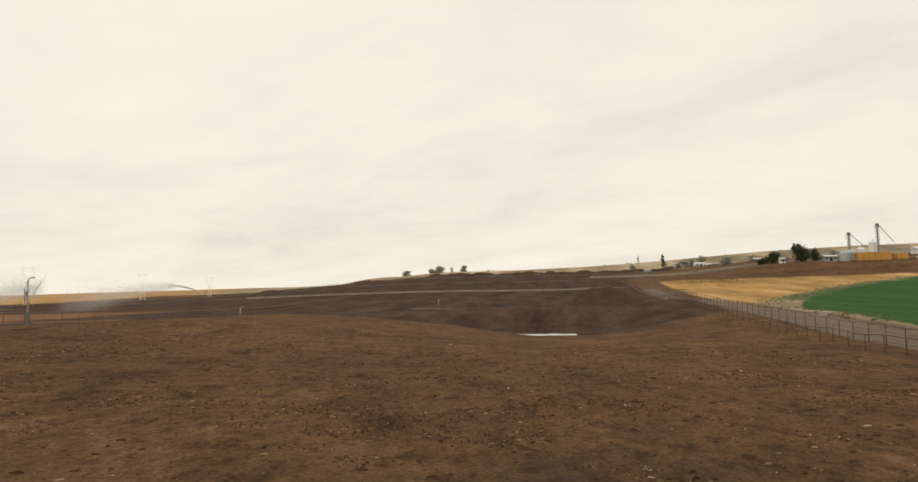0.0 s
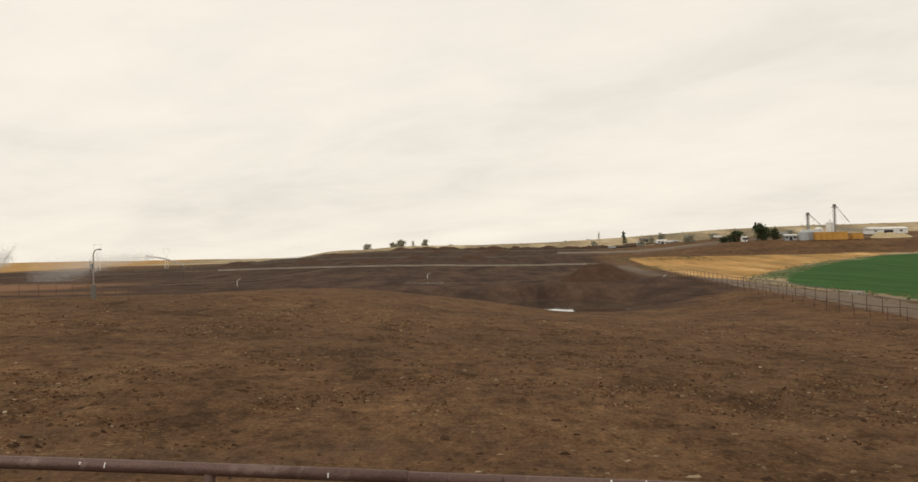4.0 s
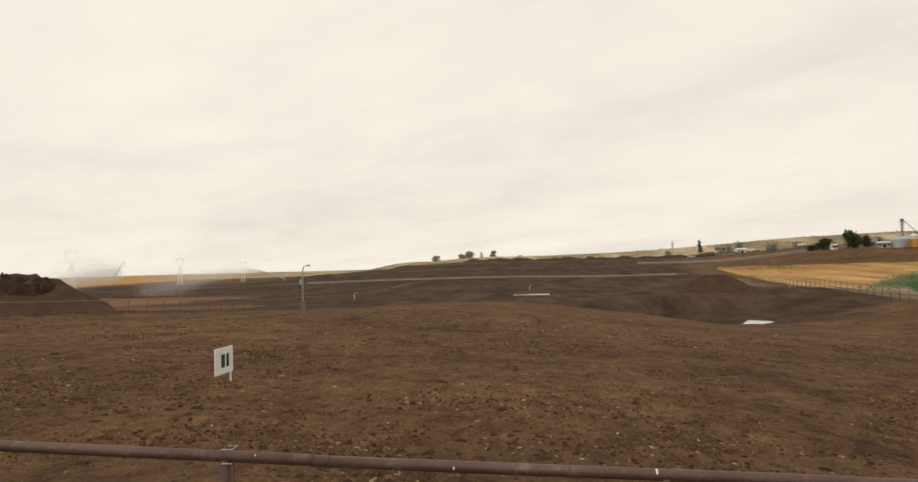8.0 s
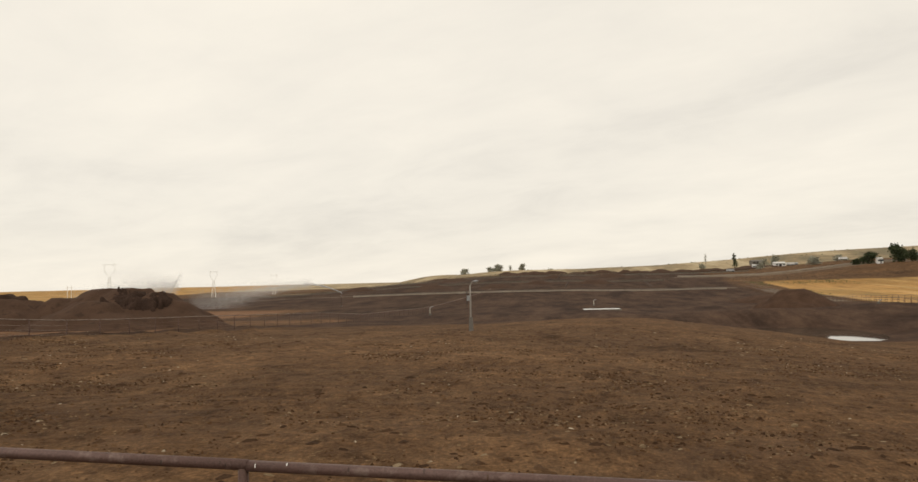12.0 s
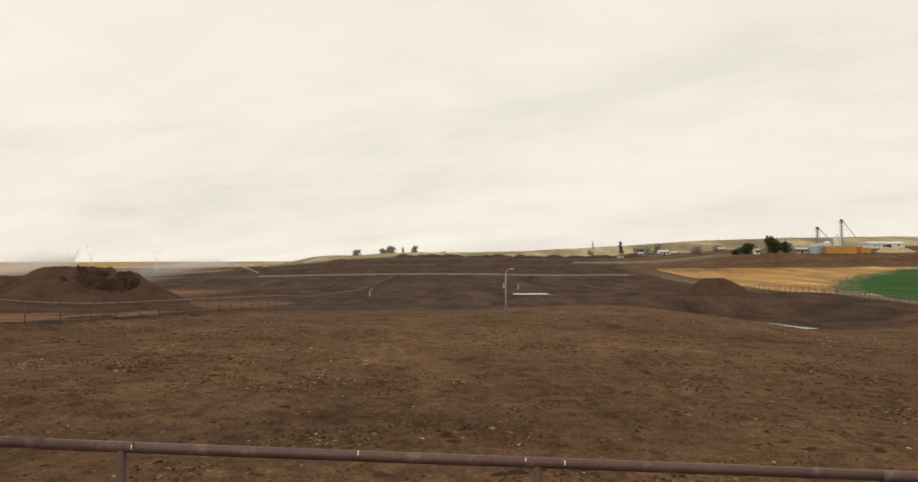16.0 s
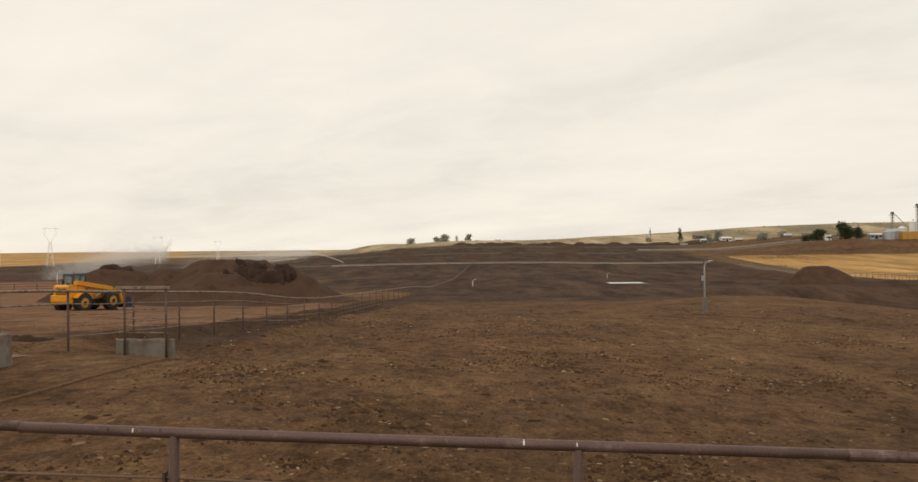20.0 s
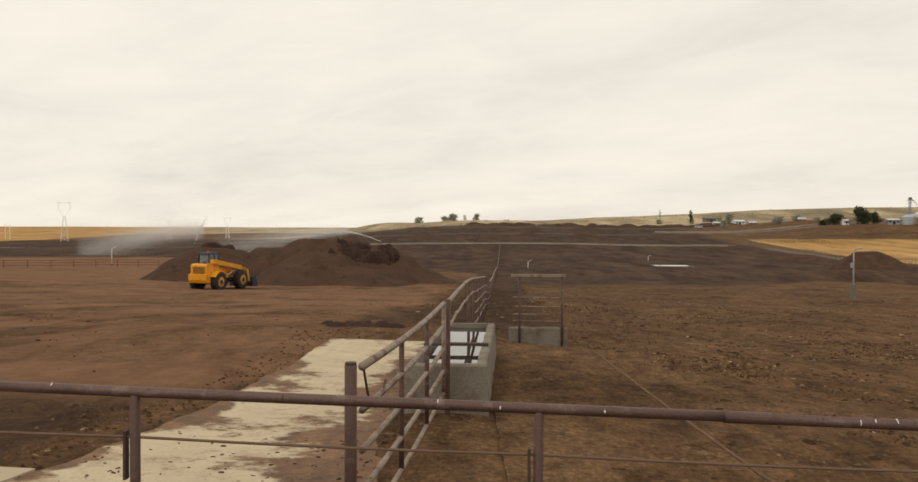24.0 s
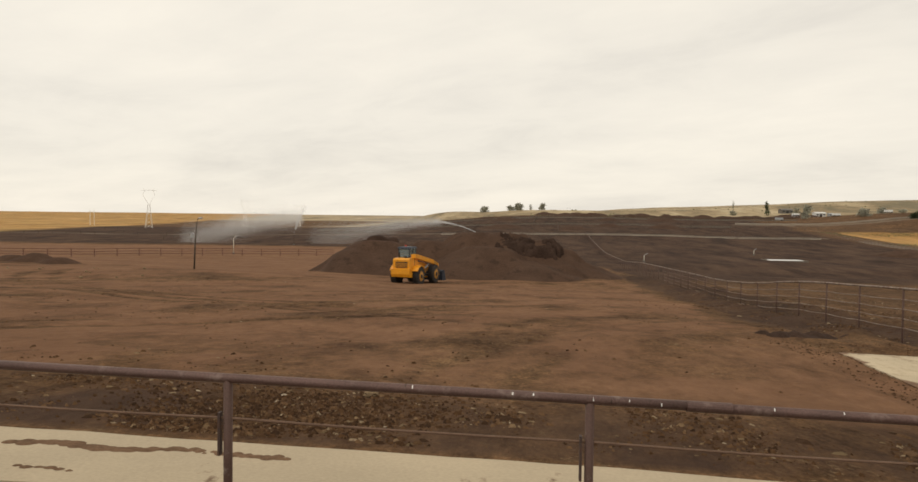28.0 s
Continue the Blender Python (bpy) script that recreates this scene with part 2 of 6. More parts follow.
CLOD = litter_material("dry_dung_clod", ((0, (0.055, 0.03, 0.016)), (0.5, (0.10, 0.054, 0.027)), (0.9, (0.15, 0.088, 0.047)), (1, (0.22, 0.15, 0.085))))
CLOD_DARK = litter_material("dark_dung_clod", ((0, (0.04, 0.023, 0.014)), (0.6, (0.072, 0.04, 0.022)), (1, (0.11, 0.064, 0.034))))
STRAW_BIT = litter_material("pale_straw_and_stone", ((0, (0.13, 0.09, 0.05)), (0.55, (0.215, 0.152, 0.09)), (0.9, (0.30, 0.23, 0.15)), (1, (0.46, 0.39, 0.29))))

WEED = litter_material("olive_weeds", ((0, (0.075, 0.08, 0.032)), (0.5, (0.115, 0.11, 0.05)), (1, (0.20, 0.165, 0.085))))

GLASS = bpy.data.materials.new("cab_glass")
GLASS.use_nodes = True
g = GLASS.node_tree.nodes["Principled BSDF"]
g.inputs["Base Color"].default_value, g.inputs["Roughness"].default_value = (0.55, 0.66, 0.68, 1), 0.05
g.inputs["Transmission Weight"].default_value, g.inputs["IOR"].default_value = 0.75, 1.3

WATER = bpy.data.materials.new("still_muddy_water")
WATER.use_nodes = True
g = WATER.node_tree.nodes["Principled BSDF"]
g.inputs["Base Color"].default_value, g.inputs["Roughness"].default_value = (0.035, 0.028, 0.02, 1), 0.03
g.inputs["IOR"].default_value, g.inputs["Specular IOR Level"].default_value = 1.6, 0.9
wnz = WATER.node_tree.nodes.new("ShaderNodeTexNoise")
wnz.inputs["Scale"].default_value = 2.5
wbp = WATER.node_tree.nodes.new("ShaderNodeBump")
wbp.inputs["Strength"].default_value, wbp.inputs["Distance"].default_value = 0.05, 0.01
WATER.node_tree.links.new(wnz.outputs["Fac"], wbp.inputs["Height"])
WATER.node_tree.links.new(wbp.outputs[0], g.inputs["Normal"])

SPRAY = bpy.data.materials.new("white_water_spray")
SPRAY.use_nodes = True
g = SPRAY.node_tree.nodes["Principled BSDF"]
g.inputs["Base Color"].default_value, g.inputs["Roughness"].default_value = (0.98, 0.98, 0.97, 1), 0.6
g.inputs["Specular IOR Level"].default_value = 0.0
sn, sl = SPRAY.node_tree.nodes, SPRAY.node_tree.links
glow_through, clear, half, thin_out = sn.new("ShaderNodeBsdfTranslucent"), sn.new("ShaderNodeBsdfTransparent"), sn.new("ShaderNodeMixShader"), sn.new("ShaderNodeMixShader")
glow_through.inputs["Color"].default_value = (1, 1, 1, 1)
half.inputs[0].default_value, thin_out.inputs[0].default_value = 0.6, 0.26
sl.new(g.outputs[0], half.inputs[1])
sl.new(glow_through.outputs[0], half.inputs[2])
sl.new(clear.outputs[0], thin_out.inputs[1])
sl.new(half.outputs[0], thin_out.inputs[2])
sl.new(thin_out.outputs[0], sn["Material Output"].inputs["Surface"])


def ground_material():
    """Soil with four kinds of cover, blended by the masks that the ground's corners carry."""
    m = bpy.data.materials.new("feedlot_ground")
    m.use_nodes = True
    n, l = m.node_tree.nodes, m.node_tree.links
    b = n["Principled BSDF"]
    b.inputs["Roughness"].default_value = 0.95
    b.inputs["Specular IOR Level"].default_value = 0.06
    co = n.new("ShaderNodeTexCoord")

    def noise_at(scale, detail=6, rough=0.6, stretch=None, distort=0.0):
        t = n.new("ShaderNodeTexNoise")
        t.inputs["Scale"].default_value, t.inputs["Detail"].default_value = scale, detail
        t.inputs["Roughness"].default_value, t.inputs["Distortion"].default_value = rough, distort
        src = co.outputs["Object"]
        if stretch:
            mp = n.new("ShaderNodeMapping")
            mp.inputs["Scale"].default_value = stretch
            l.new(src, mp.inputs["Vector"])
            src = mp.outputs[0]
        l.new(src, t.inputs["Vector"])
        return t.outputs["Fac"]

    def ramp(fac, *stops):
        r = n.new("ShaderNodeValToRGB")
        r.color_ramp.elements[0].position, r.color_ramp.elements[0].color = stops[0][0], (*stops[0][1], 1)
        r.color_ramp.elements[1].position, r.color_ramp.elements[1].color = stops[-1][0], (*stops[-1][1], 1)
        for p, c in stops[1:-1]:
            r.color_ramp.elements.new(p).color = (*c, 1)
        l.new(fac, r.inputs[0])
        return r.outputs["Color"]

    def mix(fac, a, c, mode="MIX"):
        x = n.new("ShaderNodeMix")
        x.data_type, x.blend_type = "RGBA", mode
        for key, v in (("Factor", fac), ("A", a), ("B", c)):
            if isinstance(v, (int, float)):
                x.inputs[key].default_value = v
            elif isinstance(v, tuple):
                x.inputs[key].default_value = (*v, 1)
            else:
                l.new(v, x.inputs[key])
        return x.outputs["Result"]

    def attribute(name):
        a = n.new("ShaderNodeAttribute")
        a.attribute_name = name
        return a.outputs["Fac"]

    def edge(mask, fac, soft=0.18):
        """The mask with its border broken up by a noise."""
        s = n.new("ShaderNodeMath")
        s.operation = "ADD"
        l.new(mask, s.inputs[0])
        l.new(fac, s.inputs[1])
        r = n.new("ShaderNodeMapRange")
        r.inputs["From Min"].default_value, r.inputs["From Max"].default_value = 1.0 - soft, 1.0 + soft
        l.new(s.outputs[0], r.inputs["Value"])
        return r.outputs[0]

    coarse, mid, fine, grit = noise_at(0.055, 5), noise_at(0.42, 8, 0.72, (1.0, 0.6, 1)), noise_at(2.4, 8, 0.75, (1.0, 0.55, 1)), noise_at(13, 5, 0.75, (1.0, 0.6, 1))
    streak = noise_at(0.10, 6, 0.6, (0.35, 1.6, 1), 0.6)
    dirt = ramp(mid, (0.32, (0.078, 0.0435, 0.022)), (0.48, (0.146, 0.083, 0.0425)), (0.68, (0.200, 0.119, 0.063)))
    dirt = mix(0.8, dirt, ramp(coarse, (0.35, (0.72, 0.72, 0.74)), (0.65, (1.18, 1.16, 1.12))), "MULTIPLY")
    dirt = mix(0.22, dirt, ramp(streak, (0.36, (0.70, 0.68, 0.68)), (0.62, (1.12, 1.10, 1.06))), "MULTIPLY")
    dirt = mix(0.9, dirt, ramp(fine, (0.36, (0.52, 0.50, 0.50)), (0.50, (0.98, 0.98, 0.98)), (0.64, (1.36, 1.35, 1.30))), "MULTIPLY")
    dirt = mix(0.8, dirt, ramp(grit, (0.38, (0.55, 0.54, 0.52)), (0.55, (1.02, 1.02, 1.02)), (0.68, (1.6, 1.58, 1.5))), "MULTIPLY")
    patch = edge(noise_at(0.30, 5, 0.65, (1.2, 0.5, 1)), ramp(noise_at(1.6, 7, 0.72), (0, (0.0,) * 3), (1, (0.96,) * 3)), 0.10)
    dirt = mix(0.42, dirt, mix(patch, (1.0, 1.0, 1.0), (0.50, 0.48, 0.50)), "MULTIPLY")
    fleck = edge(noise_at(0.5, 5, 0.7), ramp(noise_at(7.0, 4, 0.7), (0.36, (0.0,) * 3), (0.75, (0.63,) * 3)), 0.04)
    dirt = mix(fleck, dirt, ramp(grit, (0.35, (0.12, 0.072, 0.036)), (0.65, (0.27, 0.185, 0.10))))
    track = mix(0.6, ramp(mid, (0.3, (0.158, 0.085, 0.049)), (0.7, (0.228, 0.127, 0.073))), ramp(streak, (0.36, (0.80, 0.78, 0.76)), (0.62, (1.12, 1.10, 1.08))), "MULTIPLY")
    track = mix(0.7, track, ramp(fine, (0.35, (0.75, 0.74, 0.73)), (0.65, (1.18, 1.17, 1.15))), "MULTIPLY")
    damp = ramp(noise_at(0.16, 8, 0.75, (1.0, 0.3, 1)), (0.34, (0.026, 0.015, 0.010)), (0.50, (0.062, 0.036, 0.024)), (0.66, (0.102, 0.062, 0.040)))
    damp = mix(0.6, damp, ramp(fine, (0.35, (0.7, 0.7, 0.7)), (0.65, (1.3, 1.3, 1.3))), "MULTIPLY")
    straw = ramp(noise_at(0.10, 8, 0.70, (1.0, 0.12, 1), 0.4), (0.36, (0.27, 0.165, 0.068)), (0.46, (0.385, 0.22, 0.08)), (0.55, (0.49, 0.285, 0.105)), (0.66, (0.57, 0.39, 0.185)))
    straw = mix(0.6, straw, ramp(noise_at(0.5, 8, 0.75, (1.0, 0.4, 1)), (0.35, (0.66, 0.66, 0.62)), (0.65, (1.2, 1.2, 1.2))), "MULTIPLY")
    straw = mix(0.8, straw, ramp(noise_at(0.03, 6, 0.65, (1.0, 0.35, 1), 0.8), (0.38, (0.72, 0.68, 0.60)), (0.50, (1.0, 0.98, 0.95)), (0.62, (1.15, 1.16, 1.18))), "MULTIPLY")
    straw = mix(edge(ramp(noise_at(0.021, 5), (0, (0.0, 0.0, 0.0)), (1, (1.12, 1.12, 1.12))), ramp(noise_at(0.12, 4), (0, (0.0,) * 3), (1, (0.50,) * 3)), 0.25), straw, (0.24, 0.185, 0.08))
    crop = ramp(noise_at(0.16, 8, 0.7, (1.0, 0.12, 1)), (0.35, (0.024, 0.066, 0.016)), (0.65, (0.042, 0.104, 0.025)))
    hill = ramp(noise_at(0.020, 9, 0.72, (1.0, 0.22, 1), 0.6), (0.40, (0.20, 0.168, 0.11)), (0.47, (0.29, 0.222, 0.135)), (0.53, (0.39, 0.305, 0.19)), (0.62, (0.50, 0.41, 0.275)))
    hill = mix(0.6, hill, ramp(noise_at(0.12, 7, 0.75), (0.35, (0.66, 0.68, 0.66)), (0.65, (1.2, 1.17, 1.15))), "MULTIPLY")
    gravel = mix(0.7, ramp(mid, (0.3, (0.140, 0.105, 0.075)), (0.7, (0.195, 0.150, 0.112))), ramp(fine, (0.35, (0.8, 0.8, 0.8)), (0.65, (1.15, 1.15, 1.15))), "MULTIPLY")
    out = mix(edge(attribute("track"), mid), dirt, track)
    out = mix(edge(attribute("damp"), mid), out, damp)
    out = mix(edge(attribute("hill"), mid), out, hill)
    out = mix(edge(attribute("straw"), noise_at(0.05, 6, 0.7)), out, straw)
    out = mix(edge(attribute("gravel"), mid), out, gravel)
    out = mix(edge(attribute("crop"), mid, 0.1), out, crop)
    l.new(out, b.inputs["Base Color"])
    hsum = n.new("ShaderNodeMath")
    hsum.operation = "ADD"
    l.new(fine, hsum.inputs[0])
    hs2 = n.new("ShaderNodeMath")
    hs2.operation = "MULTIPLY"
    hs2.inputs[1].default_value = 0.35
    l.new(grit, hs2.inputs[0])
    l.new(hs2.outputs[0], hsum.inputs[1])
    bp = n.new("ShaderNodeBump")
    bp.inputs["Strength"].default_value, bp.inputs["Distance"].default_value = 0.9, 0.10
    l.new(hsum.outputs[0], bp.inputs["Height"])
    l.new(bp.outputs[0], b.inputs["Normal"])
    return m


GROUND = ground_material()


# ---------------- mesh building ----------------
class Shape:
    """Corners and faces gathered for one mesh."""

    def __init__(self):
        self.v, self.f = [], []

    def add(self, verts, faces):
        k = len(self.v)
        self.v += [tuple(p) for p in verts]
        self.f += [tuple(i + k for i in f) for f in faces]
        return self

    def box(self, lo, hi, m=None, taper=1.0):
        """A box between two corners; taper narrows its top."""
        cx, cy = (lo[0] + hi[0]) / 2, (lo[1] + hi[1]) / 2
        pts = []
        for z, s in ((lo[2], 1.0), (hi[2], taper)):
            for x, y in ((lo[0], lo[1]), (hi[0], lo[1]), (hi[0], hi[1]), (lo[0], hi[1])):
                pts.append(Vector((cx + (x - cx) * s, cy + (y - cy) * s, z)))
        if m is not None:
            pts = [m @ p for p in pts]
        return self.add(pts, [(3, 2, 1, 0), (4, 5, 6, 7), (0, 1, 5, 4), (1, 2, 6, 5), (2, 3, 7, 6), (3, 0, 4, 7)])

    def prism(self, outline, lo, hi, m=None):
        """An outline of (x, z) corners pushed from y = lo to y = hi."""
        k = len(outline)
        pts = [Vector((x, lo, z)) for x, z in outline] + [Vector((x, hi, z)) for x, z in outline]
        if m is not None:
            pts = [m @ p for p in pts]
        faces = [tuple(range(k)), tuple(range(2 * k - 1, k - 1, -1))]
        faces += [(i, i + k, (i + 1) % k + k, (i + 1) % k) for i in range(k)]
        return self.add(pts, faces)

    def tube(self, points, radius, sides=8, caps=True):
        """A round bar along a line of points; radius may be a list."""
        points = [Vector(p) for p in points]
        k = len(points)
        radii = radius if isinstance(radius, (list, tuple)) else [radius] * k
        verts, faces = [], []
        for i, p in enumerate(points):
            d = (points[min(i + 1, k - 1)] - points[max(i - 1, 0)]).normalized()
            side = d.cross(Vector((0, 0, 1)) if abs(d.z) < 0.95 else Vector((1, 0, 0))).normalized()
            up = side.cross(d)
            for s in range(sides):
                a = 2 * math.pi * s / sides
                verts.append(p + (side * math.cos(a) + up * math.sin(a)) * radii[i])
        for i in range(k - 1):
            for s in range(sides):
                a, c = i * sides + s, i * sides + (s + 1) % sides
                faces.append((a, c, c + sides, a + sides))
        if caps:
            faces += [tuple(range(sides - 1, -1, -1)), tuple(range((k - 1) * sides, k * sides))]
        return self.add(verts, faces)

    def wheel(self, centre, radius, width, sides=20, bevel=0.12, axis="y"):
        """A drum with rounded shoulders, lying on its axle."""
        prof = [(-width / 2, radius * (1 - bevel)), (-width / 2 * (1 - bevel), radius), (width / 2 * (1 - bevel), radius), (width / 2, radius * (1 - bevel))]
        verts, faces = [], []
        for w, r in prof:
            for s in range(sides):
                a = 2 * math.pi * s / sides
                p = (r * math.cos(a), w, r * math.sin(a)) if axis == "y" else (r * math.cos(a), r * math.sin(a), w)
                verts.append(Vector(centre) + Vector(p))
        for i in range(3):
            for s in range(sides):
                a, c = i * sides + s, i * sides + (s + 1) % sides
                faces.append((a, c, c + sides, a + sides))
        faces += [tuple(range(sides - 1, -1, -1)), tuple(range(3 * sides, 4 * sides))]
        return self.add(verts, faces)

    def blob(self, centre, size, rng, rough=0.25, rings=4, sides=7):
        """An uneven lump."""
        c = Vector(centre)
        verts = [c + Vector((0, 0, size[2]))]
        for i in range(1, rings):
            a = math.pi * i / rings
            for s in range(sides):
                h = 2 * math.pi * (s + 0.5 * (i % 2)) / sides
                k = 1 + rng.uniform(-rough, rough)
                verts.append(c + Vector((size[0] * math.sin(a) * math.cos(h) * k, size[1] * math.sin(a) * math.sin(h) * k, size[2] * math.cos(a) * k)))
        verts.append(c - Vector((0, 0, size[2])))
        faces = [(0, 1 + s, 1 + (s + 1) % sides) for s in range(sides)]
        for i in range(rings - 2):
            for s in range(sides):
                a, b2 = 1 + i * sides + s, 1 + i * sides + (s + 1) % sides
                faces.append((a, a + sides, b2 + sides, b2))
        last, base = len(verts) - 1, 1 + (rings - 2) * sides
        faces += [(base + s, last, base + (s + 1) % sides) for s in range(sides)]
        return self.add(verts, faces)

    def mesh(self, name, mat, smooth=False):
        me = bpy.data.meshes.new(name)
        me.from_pydata(self.v, [], self.f)
        if mat is not None:
            me.materials.append(mat)
        if smooth:
            me.polygons.foreach_set("use_smooth", [True] * len(me.polygons))
        me.update()
        return me


def part(name, shape, mat, parent, label="", smooth=False):
    """One mesh object under a thing or under a part."""
    ob = new(name, shape if isinstance(shape, bpy.types.Mesh) else shape.mesh(name, mat, smooth))
    ob.parent = parent
    return tagged(ob, label)


def thing(name, m, label, category, group="", kind=""):
    """An empty at the base of a thing, which carries its parts."""
    ob = new(name)
    ob.empty_display_size = 0.2
    ob.matrix_world = m
    return tagged(ob, label, category, group, kind)


# ---------------- the lie of the land ----------------
def sst(a, b, v):
    t = np.clip((np.asarray(v, float) - a) / (b - a), 0, 1)
    return t * t * (3 - 2 * t)


def bump_at(x, y, cx, cy, sx, sy, a):
    return a * np.exp(-(((x - cx) / sx) ** 2) - ((y - cy) / sy) ** 2)


def hashed(i, j, seed):
    h = np.sin(i * 127.1 + j * 311.7 + seed * 74.7) * 43758.5453
    return h - np.floor(h)


def soft_noise(x, y, size, seed):
    """Smooth noise between -1 and 1 with lumps of about that size in metres."""
    x, y = np.asarray(x, float) / size, np.asarray(y, float) / size
    i, j = np.floor(x), np.floor(y)
    u, v = x - i, y - j
    u, v = u * u * (3 - 2 * u), v * v * (3 - 2 * v)
    a = hashed(i, j, seed) * (1 - u) + hashed(i + 1, j, seed) * u
    b = hashed(i, j + 1, seed) * (1 - u) + hashed(i + 1, j + 1, seed) * u
    return 2 * (a * (1 - v) + b * v) - 1


def base_height(x, y):
    """The pens fall away from the bunk fence into a basin; beyond it the land rises to low hills."""
    x, y = np.asarray(x, float), np.asarray(y, float)
    yy = np.maximum(y, 0)
    z = -0.042 * (np.clip(x, -150, 40) + 44) * np.exp(-yy / 60)
    z = z - (0.25 + 0.65 * sst(-35, -10, x)) * (1 - np.exp(-yy / 15))
    z = z - 0.03 * np.minimum(yy, 120) - 0.6 * sst(120, 170, yy)
    far = np.maximum(0, yy - 170)
    z = z + sst(-230, -60, x) * 12.5 * sst(0, 430, far)
    z = z + sst(20, 260, x) * 9.3 * sst(200, 700, far) + sst(40, 400, x) * 6 * sst(60, 420, far)
    z = z + (3.3 + 1.6 * sst(-60, 60, x)) * sst(-230, -90, x) * sst(565, 660, yy) + bump_at(x, y, -168, 770, 44, 90, 8.5) + 9 * sst(900, 2400, yy)
    z = z + bump_at(x, y, -4, 72, 16, 22, -1.3)
    z = z + 5.2 * sst(60, 135, x) * sst(345, 385, y) * sst(540, 440, y) + bump_at(x, y, 19, 52, 10, 20, -0.5)
    z = z + bump_at(x, y, -33, 56, 19, 20, 0.55)
    # The rise at (0, 141) is added so the pond mirrors dark ground.
    z = z + bump_at(x, y, -27, 80, 17, 17, 0.95) + bump_at(x, y, 10, 80, 7, 14, -0.4) + bump_at(x, y, -28, 120, 30, 17, -1.1) + bump_at(x, y, 0, 141, 15, 10, 1.35)
    z = z + bump_at(x, y, 1, 109, 13, 20, -2.8)
    z = z + bump_at(x, y, 25, 140, 13, 60, 1.6)
    z = z + bump_at(x, y, -114, 56, 14, 14, 0.4) + bump_at(x, y, -75, 19, 12, 18, 0.5) + bump_at(x, y, -76.5, 7, 5, 6, -0.3)
    z = z + bump_at(x, y, -94.5, 58, 11, 11, -0.26) + bump_at(x, y, -72.4, 24.5, 4.2, 8, -0.18) + bump_at(x, y, -70, 18.3, 2.5, 2.2, -0.3)
    return z


def wheel_ruts(x, y):
    """Pairs of shallow curved wheel tracks in the yard, 0 to 1."""
    x, y = np.asarray(x, float), np.asarray(y, float)
    out = np.zeros(np.broadcast(x, y).shape)
    for cx, cy, r in ((-62, 4, 24), (-62, 4, 26.1), (-66, -6, 38), (-66, -6, 40.1), (-88, 60, 34), (-88, 60, 36.1), (-120, -20, 52), (-120, -20, 54.1)):
        out = np.maximum(out, np.exp(-((np.hypot(x - cx, y - cy) - r) / 0.32) ** 2))
    return out * sst(-78.5, -81, x) * sst(7, 10, y) * sst(62, 50, y) * (0.5 + 0.5 * soft_noise(x, y, 7, 61))


def height(x, y):
    """The ground's height with its unevenness, flat along the bunk fence."""
    far = np.abs(np.asarray(y, float))
    k = sst(2.0, 9.0, y) * (1 - 0.8 * sst(300, 900, far))
    calm = 1 - 0.7 * sst(-77, -81, x) * sst(6, 9, y)
    rough = 0.16 * soft_noise(x, y, 13.0, 1) + 0.075 * soft_noise(x, y, 4.1, 2) + calm * (0.04 * soft_noise(x, y, 1.7, 3) + 0.03 * soft_noise(x, y, 0.9, 4) + 0.026 * soft_noise(x, y, 0.5, 5) * sst(-60, -40, -far))
    slab = sst(-78.6, -78.0, x) * sst(-74.2, -74.8, x) * sst(16.2, 15.2, y)
    slab = np.maximum(slab, sst(-73.4, -72.8, x) * sst(-69.2, -69.9, x) * sst(17.6, 16.8, y))
    rough = rough * (1 - slab) - 0.02 * slab
    line = np.asarray(x, float) + 73.62 - 0.04 * (np.asarray(y, float) - 5.6)
    berm = 0.30 * np.exp(-((line + 1.3) / 0.8) ** 2) * sst(15, 21, y) * sst(100, 60, y) + 0.26 * np.exp(-((line - 2.8) / 0.7) ** 2) * sst(17, 24, y) * sst(90, 60, y)
    return base_height(x, y) - 0.05 * wheel_ruts(x, y) + k * rough + berm * (1 + 0.5 * soft_noise(x, y, 2.1, 6)) + sst(350, 700, far) * (1.3 * soft_noise(x, y, 170, 5) + 0.6 * soft_noise(x, y, 62, 9) + 0.3 * soft_noise(x, y, 23, 10))


def ground_at(x, y):
    return float(height(x, y))


def steps(lo, hi, step, out_lo, out_hi, growth):
    """Grid lines: even between lo and hi, then ever wider out to the ends."""
    a = list(np.arange(lo, hi + step / 2, step))
    s, v = step, a[-1]
    while v < out_hi:
        s = s * growth
        v += s
        a.append(v)
    s, v, b = step, lo, []
    while v > out_lo:
        s = s * growth
        v -= s
        b.append(v)
    return np.array(b[::-1] + a)


GX = steps(-114, 20, 0.22, -3800, 3800, 1.07)
GY = steps(1.0, 27, 0.18, -3000, 4300, 1.026)
XX, YY = np.meshgrid(GX, GY)


def fence_line(y):
    """Where the boundary fence beside the lane stands."""
    return 13.5 + 0.068 * y


